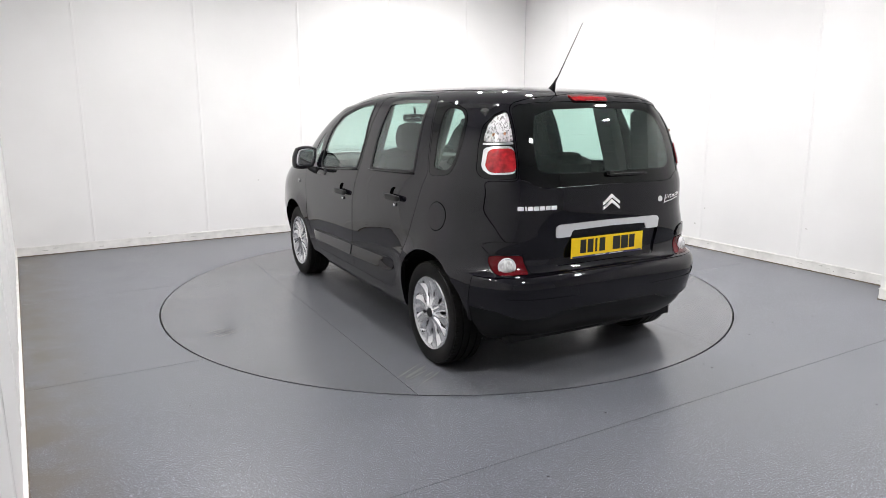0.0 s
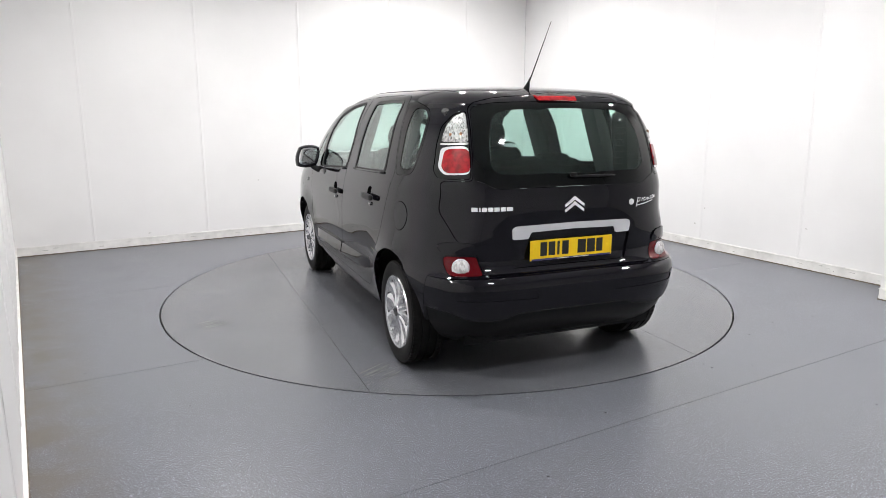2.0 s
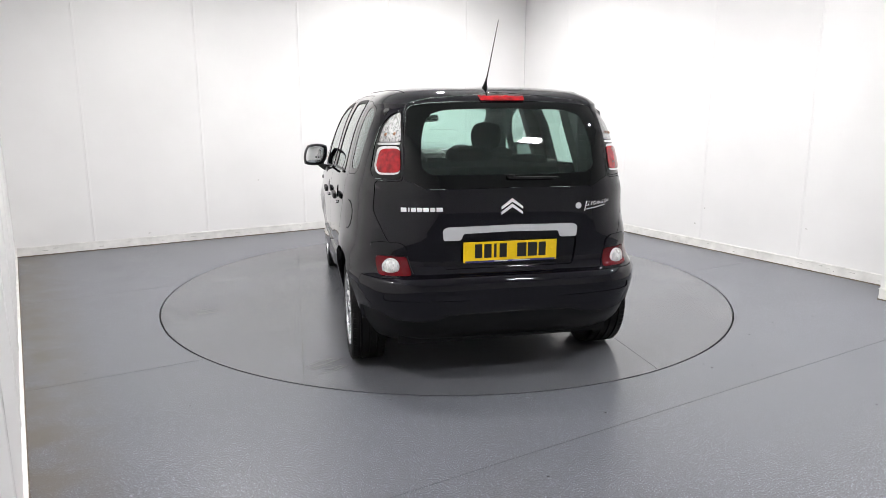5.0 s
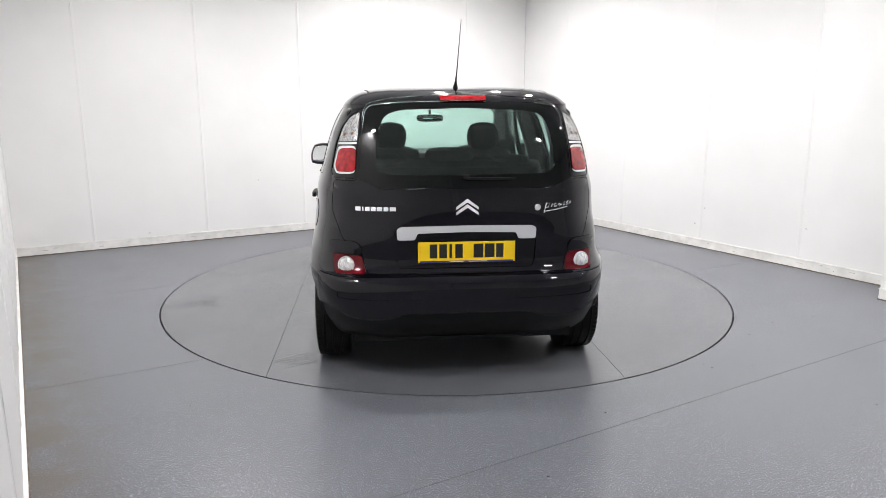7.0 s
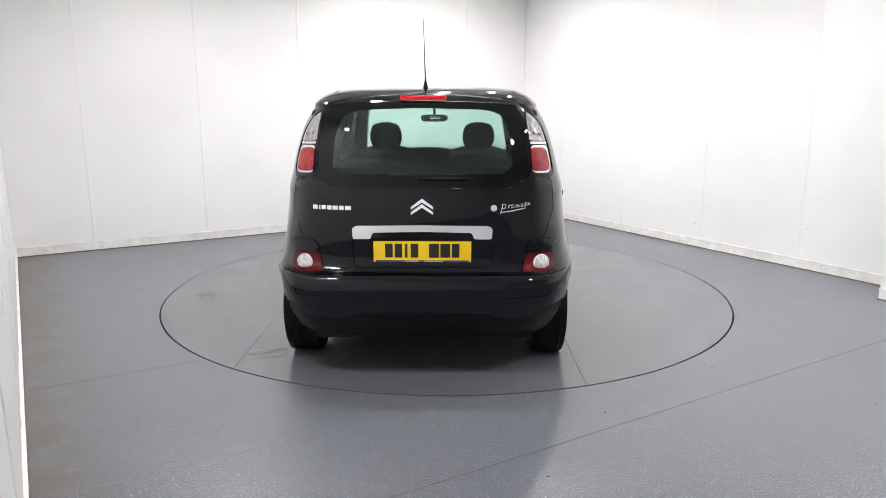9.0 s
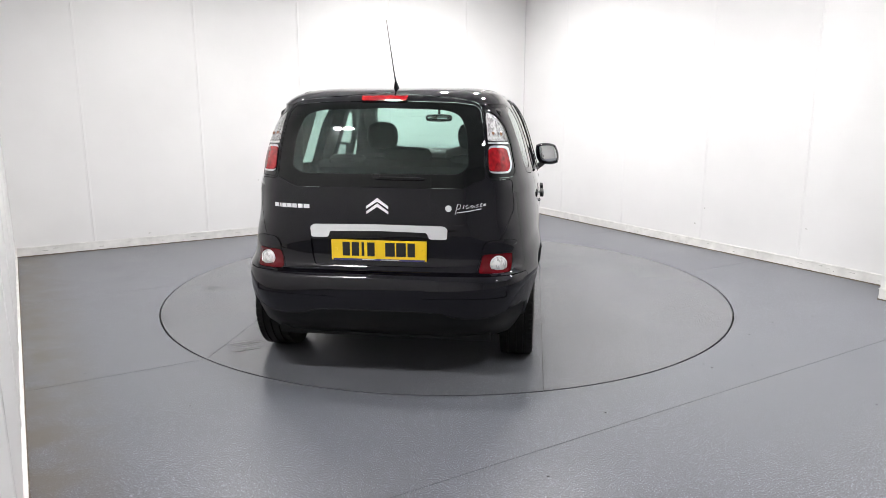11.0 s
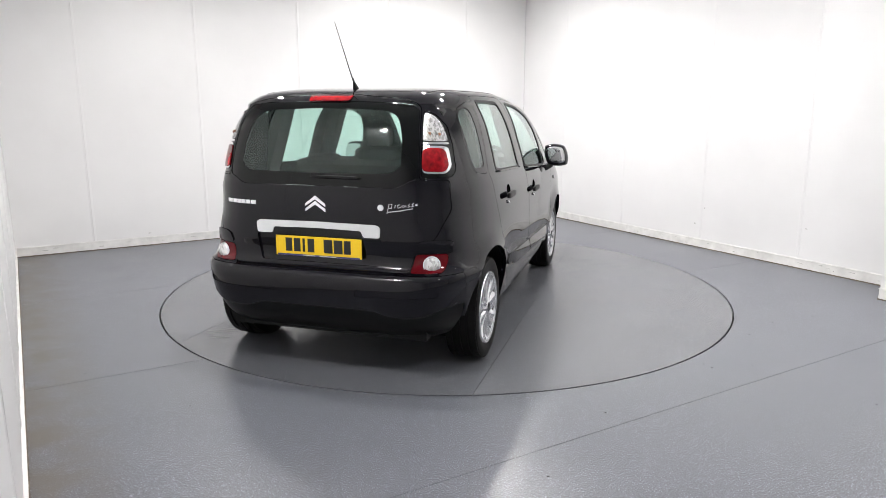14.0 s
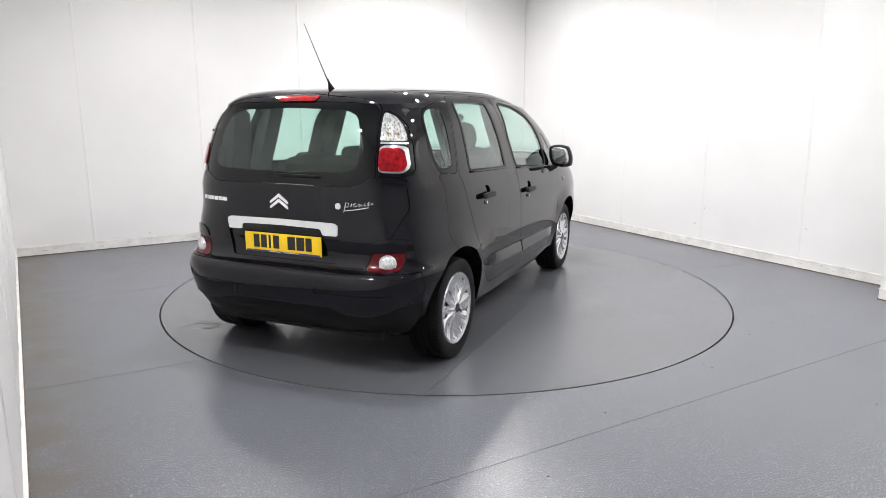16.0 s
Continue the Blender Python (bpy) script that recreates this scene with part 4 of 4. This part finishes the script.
    skirt = boolean(skirt, merged(mirrored(p), p), "DIFFERENCE")
    ends = prism([(0.62, 0.05), (0.95, 0.05), (0.95, 0.335), (0.77, 0.305), (0.68, 0.245)], "Y", -2.6, -1.0)
    skirt = boolean(skirt, merged(mirrored(ends), ends), "DIFFERENCE")
    part("bumper_skirt", skirt, M_PLASTIC, bumper, "matt black lower bumper", angle=28)
    inner.free()
    lip = [(0.76, 0.45), (0.706, 0.428), (0.64, 0.400), (0.582, 0.386), (0.50, 0.381), (0.421, 0.386), (0.38, 0.398), (0.341, 0.412), (0.2, 0.414), (0.0, 0.414)]
    lip = lip + [(-x, z) for x, z in reversed(lip[:-1])]
    part("bumper_lip", tube([(x, rear_of_body(x, z) + 0.001, z) for x, z in lip], 0.0035), M_PLASTIC, bumper)
    # tailgate and rear window
    t = boolean(rear(base, shrink(tg, 0.0035)), prism(fr, "Y", -2.6, -1.5), "DIFFERENCE")
    t = boolean(t, rear(layer, sm(both_sides(RECESS), 0.02)), "DIFFERENCE")
    tail = part("tailgate", t, M_PAINT, car, "gloss black tailgate with a bright handle bar", angle=28)
    f = boolean(rear(thin, shrink(fr, 0.002), -1.5), prism(pn, "Y", -2.6, -1.5), "DIFFERENCE")
    part("rear_window_surround", f, M_GLOSS, tail, angle=28)
    w = part("rear_window", rear(thin, shrink(pn, 0.0005), -1.5), M_REARGLASS, tail, "green-tinted heated rear window", angle=28)
    w.visible_shadow = False
    for k in range(9):
        z = 1.18 + k * 0.032
        hw = 0.44 - 0.05 * max(0, z - 1.32) / 0.13
        part("heating_wire", tube([(x, rear_of_body(x, z) + 0.0115, z) for x in [hw * j / 6 for j in range(-6, 7)]], 0.0004, 3), M_WIRE, tail)
    w = part("windscreen", cut(thin, shrink(ws, 0.002), "Y", -0.2, 2.2), M_GLASS, car, angle=28)
    w.visible_shadow = False
    # tailgate furniture
    bar = rear(raised, sm(both_sides([(0.0, 0.843), (0.262, 0.838), (0.275, 0.803), (0.368, 0.803), (0.372, 0.86), (0.35, 0.874), (0.0, 0.878)]), 0.012))
    part("handle_bar", bar, M_SATIN, tail, "bright brushed handle bar above the plate", angle=40)
    for z in (0.948, 0.976):
        full = [(0.0, z + 0.043), (0.0585, z), (0.0585, z - 0.014), (0.0, z + 0.024), (-0.0585, z - 0.014), (-0.0585, z)]
        part("chevron_badge", rear(raised, full), M_BADGE, tail, "chrome chevron badge", angle=40)
    for x0, x1 in ((-0.583, -0.556), (-0.548, -0.541), (-0.534, -0.509), (-0.503, -0.478), (-0.472, -0.444), (-0.437, -0.412), (-0.405, -0.373)):
        part("badge_bar", bar_on_rear(x0, x1, 0.958, 0.979, 0.004, n=3), M_BADGE, tail, smooth=False)
    disc = lathe([(0.002, 0.0175), (-0.003, 0.016), (-0.0035, 0.0)], 20)
    part("round_badge", disc, M_SATIN, tail).matrix_basis = Matrix.Translation((0.376, rear_of_body(0.376, 0.968) - 0.001, 0.968)) @ Matrix.Rotation(math.pi / 2, 4, "Z")
    for pts in ([(0.412, 0.938), (0.424, 0.99), (0.440, 0.988), (0.436, 0.968), (0.422, 0.966)], [(0.452, 0.968), (0.458, 0.986)], [(0.478, 0.988), (0.466, 0.980), (0.470, 0.968), (0.484, 0.974)],
                [(0.502, 0.986), (0.490, 0.978), (0.498, 0.970), (0.508, 0.982), (0.512, 0.974)], [(0.530, 0.992), (0.522, 0.984), (0.532, 0.978), (0.520, 0.974)], [(0.550, 0.996), (0.540, 0.986), (0.550, 0.980), (0.538, 0.976)],
                [(0.556, 0.984), (0.566, 0.992), (0.568, 0.982), (0.556, 0.984)], [(0.418, 0.946), (0.48, 0.954), (0.545, 0.966)]):
        part("badge_stroke", stroke_on_rear(pts, 0.0048, 0.003), M_BADGE, tail)
    number_plate(tail)
    part("brake_lamp", rear(raised, sm([(-0.122, 1.522), (0.122, 1.522), (0.128, 1.551), (-0.128, 1.551)], 0.008), -1.3), M_RED, tail, "red high-level brake lamp", angle=40)
    part("wiper_arm", pad(None, (0.0, 0.0, 0.0), (0.265, 0.016, 0.013), 0.0, 0.5), M_PLASTIC, tail, "black rear wiper").matrix_basis = Matrix.Translation((0.115, -2.072, 1.124)) @ Matrix.Rotation(radians(0.5), 4, "Y")
    part("wiper_pivot", pad(None, (-0.005, -2.060, 1.133), (0.034, 0.03, 0.024), 0.0, 0.6), M_PLASTIC, tail)
    # lamps
    frame_bm = rear(thin, shrink(lh, 0.003))
    chrome = rear(veneer, sm(LAMP_CHROME, 0.028))
    band = rear(veneer, sm(LAMP_BAND, 0.004))
    red = rear(raised, sm(LAMP_RED, 0.028))
    clear = rear(veneer, sm(LAMP_CLEAR, 0.012))
    lo = rear(veneer, shrink(ll, 0.003), -1.86)
    cap = rear(raised, lc, -1.80)
    lens_at = Vector((0.640, rear_of_body(0.640, 0.664) - 0.004, 0.664))
    slope = (rear_of_body(0.660, 0.664) - rear_of_body(0.620, 0.664)) / 0.04
    lens_m = Matrix.Translation(lens_at) @ Matrix.Rotation(math.atan(slope) - math.pi / 2, 4, "Z")
    rev = lathe([(-0.004, 0.0425), (0.006, 0.0415), (0.013, 0.034), (0.018, 0.020), (0.0195, 0.0)], 36)
    ring = lathe([(-0.006, 0.0475), (0.006, 0.0470), (0.009, 0.0450), (0.006, 0.0425), (-0.004, 0.0420)], 36)
    for b in (rev, ring):
        bmesh.ops.transform(b, matrix=lens_m, verts=b.verts)
    left = [mirrored(b) for b in (frame_bm, red, clear, lo, cap, rev, ring, chrome, band)]
    left_frame = left[0]
    for bms in (left, (frame_bm, red, clear, lo, cap, rev, ring, chrome, band)):
        lamp = part("tail_lamp", bms[0], M_GLOSS, car, "tall tail lamp, clear above red, in a chrome frame", angle=28)
        part("lens_frame", bms[7], M_CHROME, lamp, "bright chrome frame", angle=40)
        part("chrome_band", bms[8], M_CHROME, lamp, angle=40)
        part("red_lens", bms[1], M_RED, lamp, angle=40)
        part("clear_lens", bms[2], M_CLEARLAMP, lamp, angle=40)
        sgn = -1 if bms[0] is left_frame else 1
        for bx, bz in ((0.592, 1.350), (0.632, 1.345)):
            part("bulb", pad(None, (sgn * bx, rear_of_body(bx, bz) - 0.001, bz), (0.018, 0.010, 0.017), 0.0, 0.9), M_AMBER, lamp, "dull amber bulb")
        low = part("bumper_lamp", bms[3], M_DKRED, car, "dark red lamp with a round clear lens", angle=28)
        part("reversing_lens", bms[5], M_REVERSE, low, angle=40)
        part("lens_ring", bms[6], M_BADGE, low, angle=40)
        part("lamp_cowl", bms[4], M_PAINT, car, angle=40)
    # fuel flap, side repeaters, mirrors
    flap = mirrored(side(veneer, ellipse(-1.556, 0.885, 0.0785, 0.0785)))
    part("fuel_flap", flap, M_PAINT, car, "round black fuel flap", angle=40)
    for s in (-1, 1):
        car_mirror(car, s)
        x = side_of_body(0.90, 0.86)
        part("side_repeater", pad(None, (s * (x + 0.002), 0.90, 0.86), (0.014, 0.045, 0.03), 0.0, 0.6), M_CLEARLAMP, car)
        part("sill_strip", tube([(s * (side_of_body(y, 0.30) + 0.002), y, 0.305) for y in (-0.99, -0.7, -0.3, 0.1, 0.45, 0.60)], 0.005), M_PAINT, car)
    # seams along the roof's edges
    for s in (-1, 1):
        pts = []
        for k in range(22):
            y = -1.66 + k * 0.085
            x = 0.535 - 0.03 * max(0.0, -1.2 - y) / 0.46
            lo, hi = 1.30, 1.622
            for _ in range(30):
                mid = (lo + hi) / 2
                if side_of_body(y, mid) > x:
                    lo = mid
                else:
                    hi = mid
            pts.append((s * x, y, lo - 0.002))
        part("roof_seam", tube(pts, 0.004, 6), M_PLASTIC, car)
    # aerial
    foot = lathe([(-0.012, 0.0), (-0.012, 0.023), (0.006, 0.024), (0.022, 0.017), (0.045, 0.008), (0.068, 0.0055), (0.070, 0.0)], 20, "Z")
    bmesh.ops.scale(foot, vec=(0.72, 1.25, 1), verts=foot.verts)
    for v in foot.verts:
        v.co.y -= max(0.0, v.co.z) * 0.72
    bmesh.ops.translate(foot, vec=(0, -1.500, 1.588), verts=foot.verts)
    aer = part("aerial_base", foot, M_PLASTIC, car, "black whip aerial")
    part("aerial_mast", tube([(0, -1.53, 1.62), (0, -1.60, 1.715), (0, -1.69, 1.84), (0, -1.768, 1.948)], 0.0040, 8, 0.0014), M_PLASTIC, aer)
    for y in WHEEL_Y:
        for s in (-1, 1):
            wheel(car, y, s)
    car_interior(car)
    for b in (base, thin, raised, veneer, layer):
        b.free()
    return car


CAR = build_car()
CAR_X = -0.105


def motions():
    rows_c, rows_t = [], []
    for k in range(17):
        turn = Matrix.Rotation(radians(28.97 - 3.286 * k), 4, "Z")
        rows_t.append((float(k), turn))
        rows_c.append((float(k), turn @ Matrix.Translation((CAR_X, 0, 0.001))))
    walk(TURNTABLE, rows_t)
    walk(CAR, rows_c)


motions()
